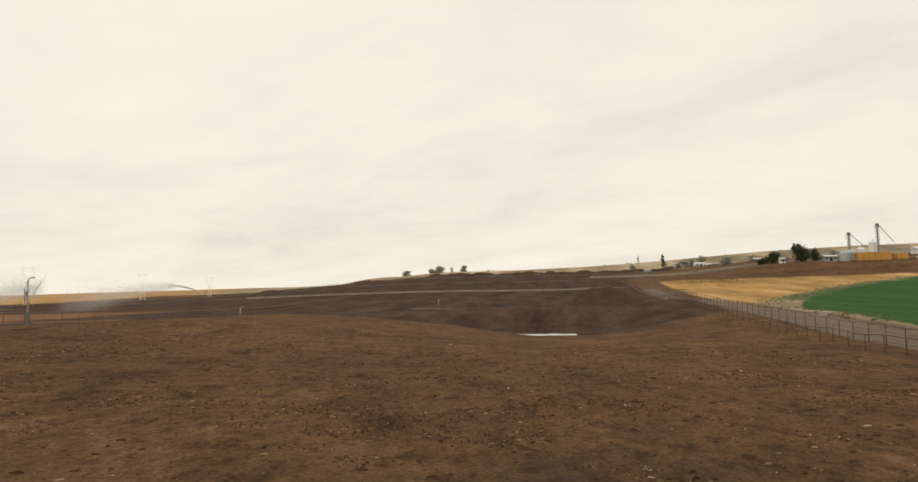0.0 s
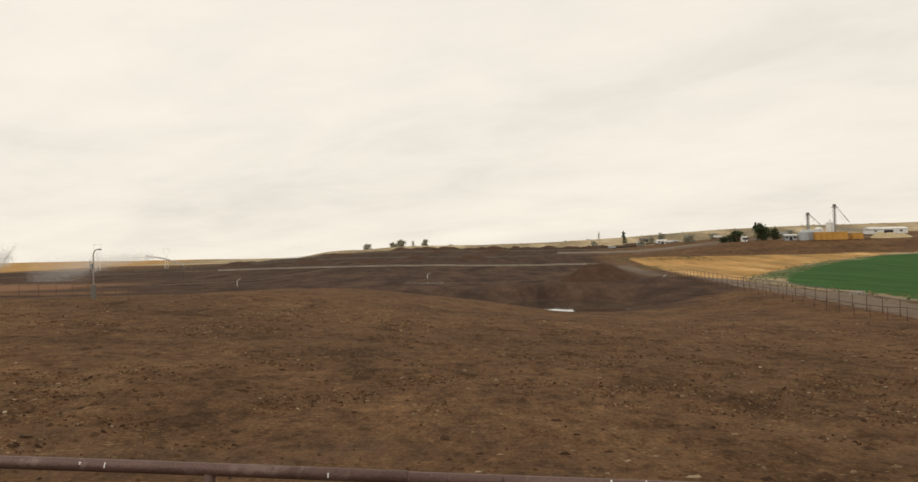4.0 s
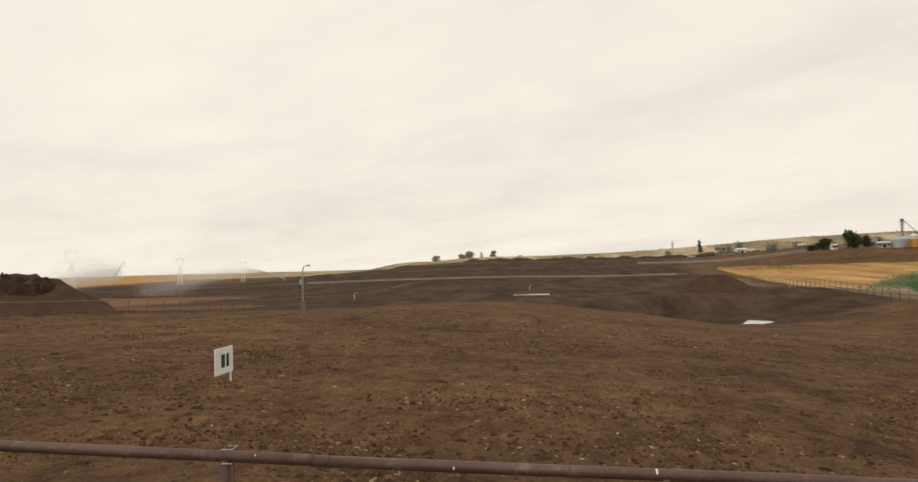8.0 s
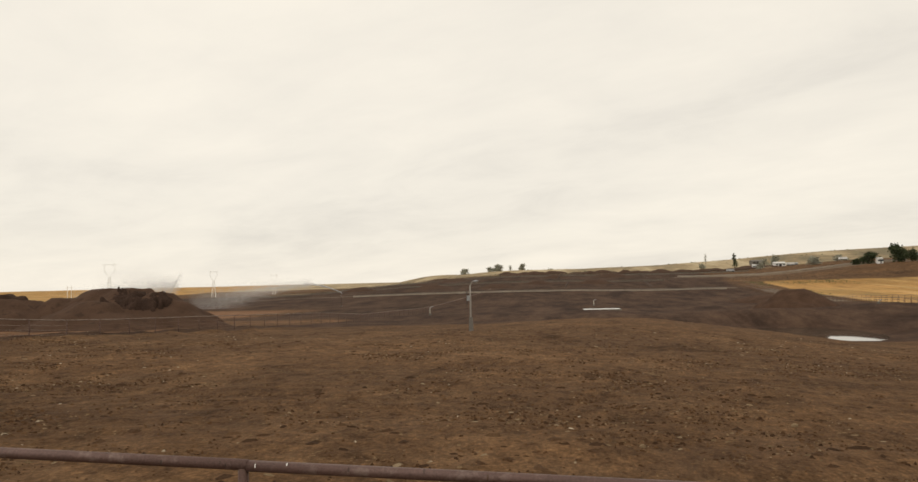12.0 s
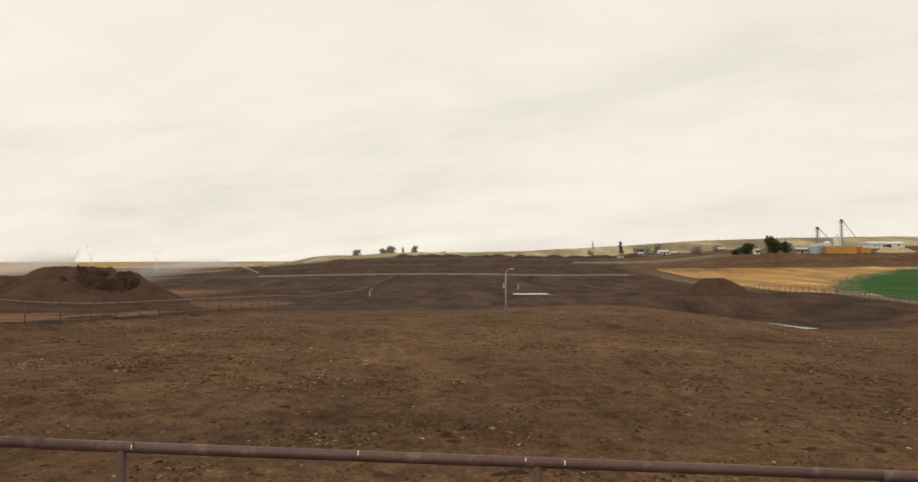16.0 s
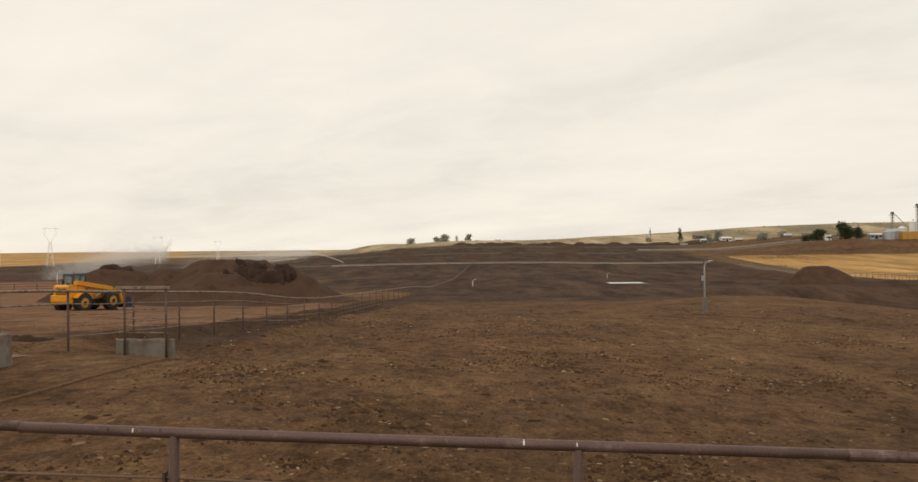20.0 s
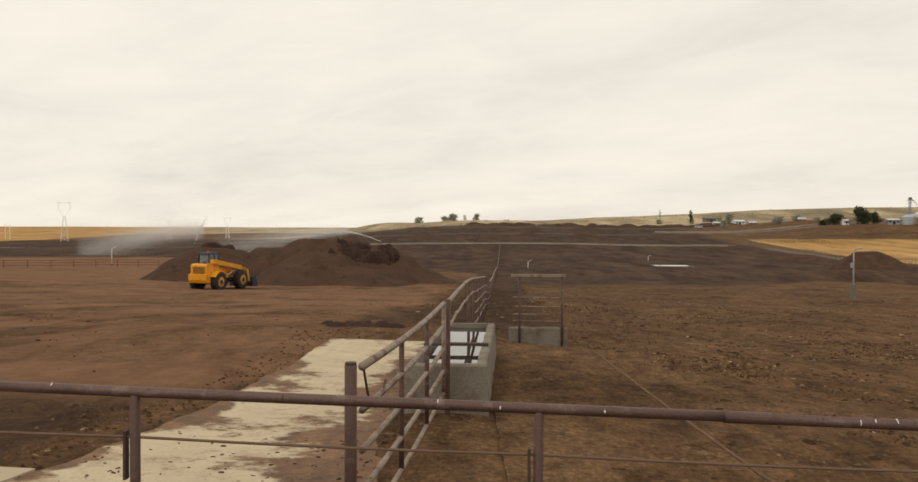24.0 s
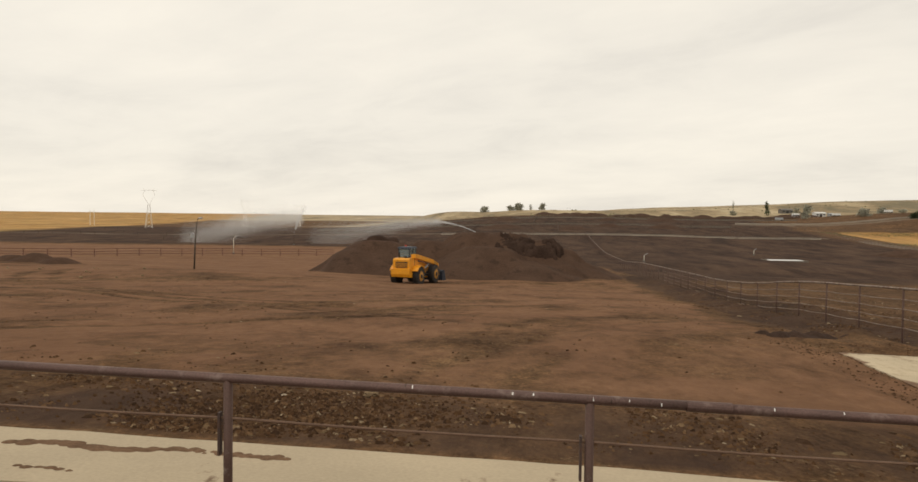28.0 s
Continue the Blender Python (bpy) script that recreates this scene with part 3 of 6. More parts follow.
def build_ground():
    x, y = XX.ravel(), YY.ravel()
    z = height(x, y)
    nx, ny = len(GX), len(GY)
    i = np.arange(nx * ny).reshape(ny, nx)
    quads = np.stack([i[:-1, :-1], i[:-1, 1:], i[1:, 1:], i[1:, :-1]], -1).reshape(-1, 4)
    me = bpy.data.meshes.new("ground")
    me.vertices.add(nx * ny)
    me.vertices.foreach_set("co", np.stack([x, y, z], -1).astype(np.float32).ravel())
    me.loops.add(quads.size)
    me.loops.foreach_set("vertex_index", quads.ravel().astype(np.int32))
    me.polygons.add(len(quads))
    me.polygons.foreach_set("loop_start", np.arange(0, quads.size, 4, dtype=np.int32))
    me.polygons.foreach_set("loop_total", np.full(len(quads), 4, dtype=np.int32))
    me.polygons.foreach_set("use_smooth", np.ones(len(quads), dtype=bool))
    me.update(calc_edges=True)
    me.materials.append(GROUND)
    off = x - fence_line(y)
    ring = np.hypot(x - 432, y - 19)
    masks = {}
    masks["crop"] = np.maximum(sst(407.5, 404, ring) * sst(8.6, 10.4, off), 0.56 * sst(420, 412, ring) * sst(150, 190, y) * sst(345, 325, y) * sst(14, 20, off))
    field = sst(8.4, 10.0, off) * sst(30, 60, y) * sst(352, 338, y)
    hills = sst(470, 560, y + 0.30 * (x - 100) * (x > 100)) * sst(-330, -150, x)
    wheat = sst(0, 40, -285 - 0.27 * (y - 268) - x)
    masks["straw"] = np.maximum.reduce([field * sst(408, 420, ring) * sst(11, 18, off), wheat])
    masks["hill"] = np.maximum.reduce([hills, sst(900, 1100, y), sst(300, 420, x), 0.75 * field * sst(436, 416, ring)])
    lane = sst(2.2, 3.2, off) * sst(9.0, 7.4, off) * sst(300, 270, y)
    verge = 0.40 * sst(7, 8, off) * sst(13, 10, off)
    road = np.maximum.reduce([sst(5, 3, np.abs(y - 297)) * sst(-400, -380, x) * sst(34, 30, x), sst(6, 4, np.abs(y - 403)) * sst(10, 30, x), 0.75 * sst(5, 3, np.abs(y - 377)) * sst(-260, -220, x) * sst(30, 10, x), 0.7 * sst(4, 2, np.abs(y - 458)) * sst(-220, -180, x) * sst(110, 70, x)])
    masks["gravel"] = np.maximum.reduce([lane, verge, 0.85 * road, sst(0.5, -1.5, y)] )
    by_fence = x + 73.62 - 0.04 * (y - 5.6)
    yard = sst(-2.6, -5.0, by_fence + 0.8 * soft_noise(x, y, 3.5, 31)) * sst(2.4, 9, y) * sst(98, 62, y)
    arcs = soft_noise(np.hypot(x + 70, y - 10) * 3.2, np.arctan2(y - 10, x + 70) * 6, 5.0, 17)
    masks["track"] = np.maximum(yard * (0.66 + 0.20 * soft_noise(x, y, 9, 7) + 0.24 * arcs + 0.12 * soft_noise(x, y, 2.8, 36)), 0.40 * sst(-60, -68, x) * sst(80, 100, y) * sst(260, 200, y))
    masks["track"] = masks["track"] - 0.60 * wheel_ruts(x, y)
    masks["track"] = np.maximum(masks["track"], 0.80 * sst(-100, -112, x) * sst(66, 76, y) * sst(200, 186, y))
    pond = np.exp(-(((x - 0.5) / 13) ** 2) - ((y - 110) / 17) ** 2)
    masks["damp"] = np.clip(1.3 * pond + 0.34 * sst(0.15, 0.6, soft_noise(x, y, 11, 8)) * sst(6, 14, y) * sst(-75, -70, x) + 0.84 * sst(0, 16, y - (72 + 10 * sst(-40, -24, x) + 8 * soft_noise(x, y, 14, 19))) * sst(520, 470, y) * sst(10, -6, off) * (1 - sst(-70, -74, x) * sst(135, 112, y)) * (1 - sst(-92, -112, x) * sst(206, 190, y)), 0, 1)
    masks["damp"] = np.maximum(masks["damp"], (0.36 + 0.10 * soft_noise(x, y, 2.6, 29)) * sst(-70, -66, x) * sst(2, 4, y) * sst(13.5, 8.5, y + 2.5 * soft_noise(x, y, 6, 30)))
    verge_dirt = sst(-4.4, -3.0, by_fence + 0.7 * soft_noise(x, y, 3.0, 32)) * sst(3.4, 2.4, by_fence + 0.5 * soft_noise(x, y, 2.4, 33)) * sst(15, 22, y) * sst(110, 80, y)
    masks["damp"] = np.maximum(masks["damp"], 0.62 * verge_dirt)
    masks["damp"] = np.maximum(masks["damp"], (0.50 + 0.16 * soft_noise(x, y, 1.9, 37)) * sst(-77.5, -79, x) * sst(2.0, 2.6, y) * sst(8.6, 5.2, y + 1.6 * soft_noise(x, y, 5, 38)))
    for name, values in masks.items():
        me.attributes.new(name, "FLOAT", "POINT").data.foreach_set("value", values.astype(np.float32))
    return tagged(new("ground", me), "bare brown feedlot dirt running out to straw fields and hills", "ground", kind="structure")


build_ground()


# ---------------- bunk fence beside the camera's way ----------------
def rail_z(x):
    return 1.37 - 0.042 * (x + 44) - 0.012 * max(0.0, -78 - x) + 0.03 * float(sst(-44, -36, x)) + 0.025 * float(sst(-20, -15, x)) + float(np.interp(x, np.arange(-98, 3, 5), (-0.073, -0.060, -0.042, -0.045, -0.044, -0.015, 0.020, 0.026, 0.051, 0.051, 0.032, 0.002, -0.013, -0.028, -0.034, -0.034, -0.056, -0.071, -0.093, -0.103, -0.105))) + 0.006 + 0.02 * math.exp(-((x + 53) / 3.5) ** 2) + 0.014 * math.exp(-((x + 22) / 3) ** 2)


def build_bunk_fence():
    fence = thing("pipe_fence", pose(-44, 0, 0), "long rusty pipe fence with steel posts and a thin lower rail", "fence")
    inv = fence.matrix_world.inverted()
    rng = random.Random(3)
    x, first = -109.6, True
    rails = []
    while x < 14:
        length = 6.4
        s = Shape().tube([inv @ Vector((x + i * length / 4, 0, rail_z(x + i * length / 4) - 0.040 + 0.004 * math.sin(x + i))) for i in range(5)], 0.0405, 14)
        rails.append(part("top_rail", s, RUST, fence, smooth=True))
        x += length
    x = -109.6
    while x < 14:
        c = Shape().tube([inv @ Vector((x - 0.18, 0, rail_z(x - 0.18) - 0.040)), inv @ Vector((x + 0.18, 0, rail_z(x + 0.18) - 0.040))], 0.0455, 14)
        part("rail_sleeve", c, RUST, fence)
        x += 6.4 * 2
    post = Shape().tube([(0, 0, -1.6), (0, 0, -0.06)], 0.038, 10).mesh("post", POST_RUST, True)
    clip_mesh = Shape().box((-0.050, -0.035, -0.32), (-0.030, 0.03, 0.05)).mesh("cable_clip", RUST_DARK)
    for k in range(-7, 34):
        px = -88 + 3.048 * k
        p = part("post", post, None, fence)
        p.location = inv @ Vector((px, 0, rail_z(px)))
        c = part("cable_clip", clip_mesh, None, fence)
        c.location = inv @ Vector((px - 0.03, 0, rail_z(px) - 0.385))
        span = [Vector((px + 3.048 * u, 0.0, rail_z(px + 3.048 * u) - 0.385 - 0.012 * math.sin(math.pi * u))) for u in (0, 0.25, 0.5, 0.75, 1)]
        part("lower_rail", Shape().tube([inv @ q for q in span], 0.011, 6), CABLE, fence)
    # paint flecks and weld scars on the camera's side of the rail
    for k in range(150):
        mx = rng.uniform(-106, 8)
        s = Shape()
        w = rng.uniform(0.003, 0.007)
        a0 = rng.uniform(1.4, 2.4)
        arc = [Vector((mx, -0.0418 * math.cos(a), rail_z(mx) - 0.040 + 0.0418 * math.sin(a))) for a in np.linspace(a0 - 1.75, a0 - 1.75 + rng.uniform(0.5, 1.2), 4)]
        for i in range(3):
            a, b = arc[i], arc[i + 1]
            off = Vector((w, 0, 0))
            s.add([inv @ q for q in (a - off, a + off, b + off, b - off)], [(0, 1, 2, 3)])
        part("paint_fleck", s, CHALK if k % 3 else RUST_DARK, fence)
    for mx in (-81.6, -34.95):
        part("paint_band", Shape().tube([inv @ Vector((mx - 0.05, 0, rail_z(mx - 0.05) - 0.040)), inv @ Vector((mx + 0.06, 0, rail_z(mx + 0.06) - 0.040))], 0.0418, 14), ORANGE_MARK, fence, "faded orange paint band", True)
    return fence


build_bunk_fence()


def build_pen_sign():
    x0 = -27.0
    z0 = rail_z(x0)
    sign = thing("pen_sign", pose(x0, 0.05, z0 - 0.3), "white rectangular pen sign on a thin stake wired to a post", "sign")
    part("stake", Shape().box((-0.003, -0.003, 0), (0.003, 0.003, 0.98)), CABLE, sign)
    turn = pose(0, 0, 0.86, 0, 0, 90)
    plate = part("plate", Shape().box((-0.29, -0.005, 0.0), (0.0, 0.005, 0.18), turn), WHITE_PAINT, sign, "white painted plate")
    part("bracket", Shape().box((-0.02, 0.005, -0.07), (0.006, 0.012, 0.18), turn), WHITE_PAINT, plate, "white painted strip down the stake")
    for lo, hi in ((-0.20, -0.145), (-0.115, -0.075)):
        part("dark_bar", Shape().box((lo, -0.008, 0.045), (hi, 0.008, 0.135), turn), BLACK_PAINT, plate, "black painted mark")
    for z in (0.32, 0.22):
        part("wire_tie", Shape().tube([(-0.05, -0.09, z), (0.02, -0.09, z), (0.02, 0.02, z), (-0.05, 0.02, z)], 0.004, 5), GALV, sign)


build_pen_sign()


# ---------------- concrete pads ----------------
def draped(name, outline_x, outline_y, lift, mat, label, nx, ny, ragged=0.0, seed=9, skew=0.0, worn=1.0):
    """A thin slab that follows the ground, with worn edges."""
    xs, ys = np.linspace(*outline_x, nx), np.linspace(*outline_y, ny)
    s = Shape()
    top, low = [], []
    for j, y in enumerate(ys):
        for i, x in enumerate(xs):
            px, py = x + skew * (y - ys[0]), y
            if i in (0, nx - 1):
                px += ragged * (worn if i else 1.0) * float(soft_noise(y, x, 1.3, seed) + 0.7 * soft_noise(y * 3.1, x, 1.3, seed + 5))
            if j in (0, ny - 1):
                py += ragged * float(soft_noise(x * 3.1, y, 1.3, seed + 1))
            z = float(base_height(px, py)) + lift
            top.append((px, py, z))
            low.append((px, py, z - 0.25))
    k = nx * ny
    faces = []
    for j in range(ny - 1):
        for i in range(nx - 1):
            a = j * nx + i
            faces.append((a, a + 1, a + nx + 1, a + nx))
    rim = list(range(nx)) + [j * nx + nx - 1 for j in range(1, ny)] + [(ny - 1) * nx + i for i in range(nx - 2, -1, -1)] + [j * nx for j in range(ny - 2, 0, -1)]
    for a, b in zip(rim, rim[1:] + rim[:1]):
        faces.append((a, a + k, b + k, b))
    s.add(top + low, faces)
    ob = new(name, s.mesh(name, mat))
    return tagged(ob, label, "concrete pad", kind="structure")


draped("pavement", (-112, -77.85), (0.15, 2.12), 0.035, CONCRETE, "pale concrete apron along the fence with dirt patches", 90, 6, 0.04)


def buried_concrete():
    """Concrete that is lost under trodden dirt where its cover grows."""
    m = material("half_buried_concrete", (0.50, 0.41, 0.275), 0.9, 0, 0.16, 1.1, 24, 0.3)
    n, l = m.node_tree.nodes, m.node_tree.links
    b = n["Principled BSDF"]
    co = n.new("ShaderNodeTexCoord")
    noises = []
    for scale, detail, rough, stretch in ((0.85, 11, 0.72, (0.85, 1.0, 1)), (2.2, 9, 0.78, (1, 0.7, 1)), (16.0, 5, 0.75, (1, 0.7, 1))):
        mp, nz = n.new("ShaderNodeMapping"), n.new("ShaderNodeTexNoise")
        mp.inputs["Scale"].default_value = stretch
        nz.inputs["Scale"].default_value, nz.inputs["Detail"].default_value, nz.inputs["Roughness"].default_value = scale, detail, rough
        l.new(co.outputs["Object"], mp.inputs["Vector"])
        l.new(mp.outputs[0], nz.inputs["Vector"])
        noises.append(nz.outputs["Fac"])
    at = n.new("ShaderNodeAttribute")
    at.attribute_name = "cover"
    add, mask = n.new("ShaderNodeMath"), n.new("ShaderNodeMapRange")
    add.operation = "ADD"
    l.new(noises[0], add.inputs[0])
    l.new(at.outputs["Fac"], add.inputs[1])
    mask.inputs["From Min"].default_value, mask.inputs["From Max"].default_value = 0.556, 0.632
    l.new(add.outputs[0], mask.inputs["Value"])
    soil, grit = n.new("ShaderNodeValToRGB"), n.new("ShaderNodeMix")
    soil.color_ramp.elements[0].position, soil.color_ramp.elements[0].color = 0.36, (0.085, 0.044, 0.021, 1)
    soil.color_ramp.elements[1].position, soil.color_ramp.elements[1].color = 0.64, (0.215, 0.115, 0.055, 1)
    l.new(noises[1], soil.inputs[0])
    grit.data_type, grit.blend_type = "RGBA", "SOFT_LIGHT"
    grit.inputs["Factor"].default_value = 0.75
    l.new(soil.outputs["Color"], grit.inputs["A"])
    l.new(noises[2], grit.inputs["B"])
    mix = n.new("ShaderNodeMix")
    mix.data_type = "RGBA"
    l.new(mask.outputs[0], mix.inputs["Factor"])
    l.new(b.inputs["Base Color"].links[0].from_socket, mix.inputs["A"])
    l.new(grit.outputs["Result"], mix.inputs["B"])
    smear = n.new("ShaderNodeMapRange")
    smear.inputs["From Min"].default_value, smear.inputs["From Max"].default_value, smear.inputs["To Max"].default_value = 0.50, 0.66, 0.55
    l.new(noises[1], smear.inputs["Value"])
    dusted = n.new("ShaderNodeMix")
    dusted.data_type = "RGBA"
    dusted.inputs["B"].default_value = (0.25, 0.165, 0.095, 1)
    l.new(smear.outputs[0], dusted.inputs["Factor"])
    l.new(mix.inputs["A"].links[0].from_socket, dusted.inputs["A"])
    l.new(dusted.outputs["Result"], mix.inputs["A"])
    l.new(mix.outputs["Result"], b.inputs["Base Color"])
    return m


strip = draped("pavement", (-77.85, -74.35), (0.9, 14.9), 0.012, buried_concrete(), "worn concrete strip half covered by dirt beside the trough", 36, 140, 0.07, 12, 0.062, 3.0)
at_x = np.array([v.co.x - 0.062 * (v.co.y - 0.9) for v in strip.data.vertices])
at_y = np.array([v.co.y for v in strip.data.vertices])
across = (at_x + 77.85) / 3.5
bury = 0.24 * sst(0.46, 0.95, across + 0.12 * soft_noise(at_y, at_x, 2.2, 34) + 0.05 * soft_noise(at_x, at_y, 0.7, 36)) + 0.16 * sst(0.10, 0.0, across + 0.08 * soft_noise(at_y, at_x, 0.9, 37)) + 0.05 * soft_noise(at_x, at_y, 1.6, 35) + 0.10 * np.exp(-((at_y - 5.6 + 1.1 * across) / 0.45) ** 2) + 0.012
strip.data.attributes.new("cover", "FLOAT", "POINT").data.foreach_set("value", bury.astype(np.float32))


# ---------------- divider fence with the gate panel, and the water trough ----------------
DIV_X = -73.62


def divider_top(y):
    """The pipe on the divider fence: high over the trough, then sagging with the uneven ground."""
    spots = (0, 5.6, 9, 12, 15, 18, 21, 24, 27, 30, 33, 36, 40, 45, 50, 60, 75)
    levels = (2.72, 2.73, 2.69, 2.64, 2.51, 2.32, 2.15, 1.97, 1.80, 1.60, 1.34, 1.04, 0.69, 0.37, 0.15, -0.17, -0.66)
    if y < 75:
        return float(np.interp(y, spots, levels))
    return float(base_height(div_x(y), y)) + float(np.interp(y, (75, 95, 140, 170, 220), (1.51, 1.55, 1.1, 1.1, 1.5)))


def div_x(y):
    return DIV_X + 0.04 * (y - 5.6) + 0.05 * float(soft_noise(y, 1.0, 7.0, 22))


def build_divider():
    fence = thing("divider_fence", pose(DIV_X, 5.6, float(base_height(DIV_X, 5.6))), "weathered pale pipe fence between pen and yard, sagging away", "fence")
    inv = fence.matrix_world.inverted()
    ys = [6.05, 8.4, 10.6, 13.1, 16.1, 19.9, 23.5, 27.0, 30.6, 34.2]
    while ys[-1] < 285:
        ys.append(ys[-1] + 3.75)
    xof = div_x
    for a, b in zip(ys, ys[1:]):
        pts = [Vector((xof(y), y, divider_top(y))) for y in np.linspace(a, b, 5)]
        part("top_pipe", Shape().tube([inv @ p for p in pts], 0.04, 8), PALE_PIPE, fence, smooth=True)
    post = Shape().tube([(0, 0, -0.2), (0, 0, 1)], 0.036, 8).mesh("post", POST_RUST, True)
    for i, y in enumerate(ys):
        if 6.5 < y < 12.0:
            continue
        z0 = float(base_height(xof(y), y)) - 0.2
        p = part("post", post, None, fence)
        p.location = inv @ Vector((xof(y), y, z0))
        p.scale = (1.25 if i == 0 else 1, 1.25 if i == 0 else 1, divider_top(y) - z0 - (0.0 if i == 0 else 0.03) + (0.06 if i == 0 else 0))
    drops = (0.36, 0.68, 1.0, 1.3)
    for drop in drops:
        for a, b in zip(ys, ys[1:]):
            if a > 75:
                break
            if a < 14 and drop > 0.4:
                continue
            pts = [Vector((xof(y), y, divider_top(y) - drop * (1.0 if y > 14 else 1.05) - 0.03 * math.sin(math.pi * (y - a) / (b - a)))) for y in np.linspace(a, b, 4)]
            part("side_rail", Shape().tube([inv @ p for p in pts], 0.026 if a < 16 else 0.018, 6), PALE_PIPE if a < 45 else CABLE, fence)
    return fence


build_divider()


def build_gate():
    near, far = Vector((-74.16, 0.50, 2.75)), Vector((-73.69, 5.90, 2.735))
    gate = thing("pipe_gate", pose(far.x, far.y, float(base_height(far.x, far.y))), "five-bar welded pipe gate of pale weathered steel", "gate")
    inv = gate.matrix_world.inverted()

    def along(u, drop):
        return inv @ (near.lerp(far, u) - Vector((0, 0, drop + 0.05 * math.sin(math.pi * u))))

    for drop in (0.0, 0.36, 0.69, 1.03, 1.38):
        part("bar", Shape().tube([along(u, drop) for u in (0, 0.17, 0.34, 0.5, 0.67, 0.84, 1)], 0.036 if drop == 0 else 0.029, 8), PALE_PIPE, gate, smooth=True)
    for u in (0.335, 0.675, 1.0):
        part("upright", Shape().tube([along(u, -0.01), along(u, 1.40)], 0.034 if u == 1 else 0.029, 8), PALE_PIPE if u == 1 else POST_RUST, gate, smooth=True)
    for z in (1.55, 0.62):
        part("hinge", Shape().tube([(0.0, 0.0, z), (0.02, 0.14, z)], 0.022, 6), RUST_DARK, gate)
    hang = [along(0.01 + 0.028 * k, 0.02 + 0.42 * math.sin(math.pi * (k / 8) ** 0.8)) for k in range(7)]
    part("chain", Shape().tube(hang, 0.011, 5), RUST_DARK, gate, "rusty latch chain hanging slack")
    g0 = float(base_height(-74.23, 0.36))
    stay = thing("gate_post", pose(-74.23, 0.36, g0), "tall rusty pipe post where the gate closes", "post")
    part("pipe", Shape().tube([(0, 0, -0.3), (0, 0, 2.79 - g0)], 0.05, 10), POST_RUST, stay, smooth=True)
    part("cap", Shape().tube([(0, 0, 2.79 - g0), (0, 0, 2.81 - g0)], 0.046, 10), RUST_DARK, stay)


build_gate()


def build_corral():
    """A short pipe panel with a flat beam on top and a low concrete wall at its foot, beyond the trough."""
    x0, x1, y = -72.05, -70.55, 16.75
    g0 = 0.66
    t = thing("corral_fence", pose(x0, y, g0), "short rusty pipe fence with flat top beam beyond the trough", "fence")
    w = x1 - x0
    for x in (0.2, w - 0.05):
        part("post", Shape().tube([(x, 0, -0.5), (x, 0, 1.80)], 0.036, 8), POST_RUST, t, smooth=True)
    part("top_beam", Shape().box((-0.05, -0.06, 1.80), (w + 0.05, 0.06, 1.88)), PALE_PIPE, t, "flat weathered steel beam")
    for z in (1.2, 0.93, 0.7, 0.5):
        part("rail", Shape().tube([(0, 0, z), (w, 0, z - 0.02)], 0.018, 8), PALE_PIPE, t, smooth=True)
    s = Shape()
    prof = [(0.0, -0.5), (0.0, 0.25), (0.03, 0.29), (0.17, 0.29), (0.20, 0.25), (0.20, -0.5)]
    xs = np.linspace(-0.1, w + 0.12, 14)
    verts = [(float(x), py + 0.07 + 0.012 * math.sin(5 * x + k), pz + 0.012 * math.sin(7.3 * x + 2 * k)) for x in xs for k, (py, pz) in enumerate(prof)]
    n = len(prof)
    faces = [(i * n + k, i * n + (k + 1) % n, (i + 1) * n + (k + 1) % n, (i + 1) * n + k) for i in range(len(xs) - 1) for k in range(n)]
    faces += [tuple(range(n)), tuple(range((len(xs) - 1) * n, len(xs) * n))[::-1]]
    s.add(verts, faces)
    low = thing("low_wall", pose(x0, y, g0), "low worn concrete wall at the end of the drinking slab", "low wall")
    part("wall_block", s, CONCRETE_GREY, low)


build_corral()
draped("pavement", (-72.85, -69.95), (0.6, 16.1), 0.03, GROUND, "dirt-covered concrete slab in front of the trough, edge showing", 16, 66, 0.03, 33, -0.01)
# Thin strip added along the rim to lighten the slab's dark shaded edge.
draped("pavement", (-69.93, -69.87), (0.6, 16.1), 0.032, FILM_DIRT, "dirt-toned rim strip that lightens the slab's shaded edge", 3, 66, 0.03, 33, -0.01)


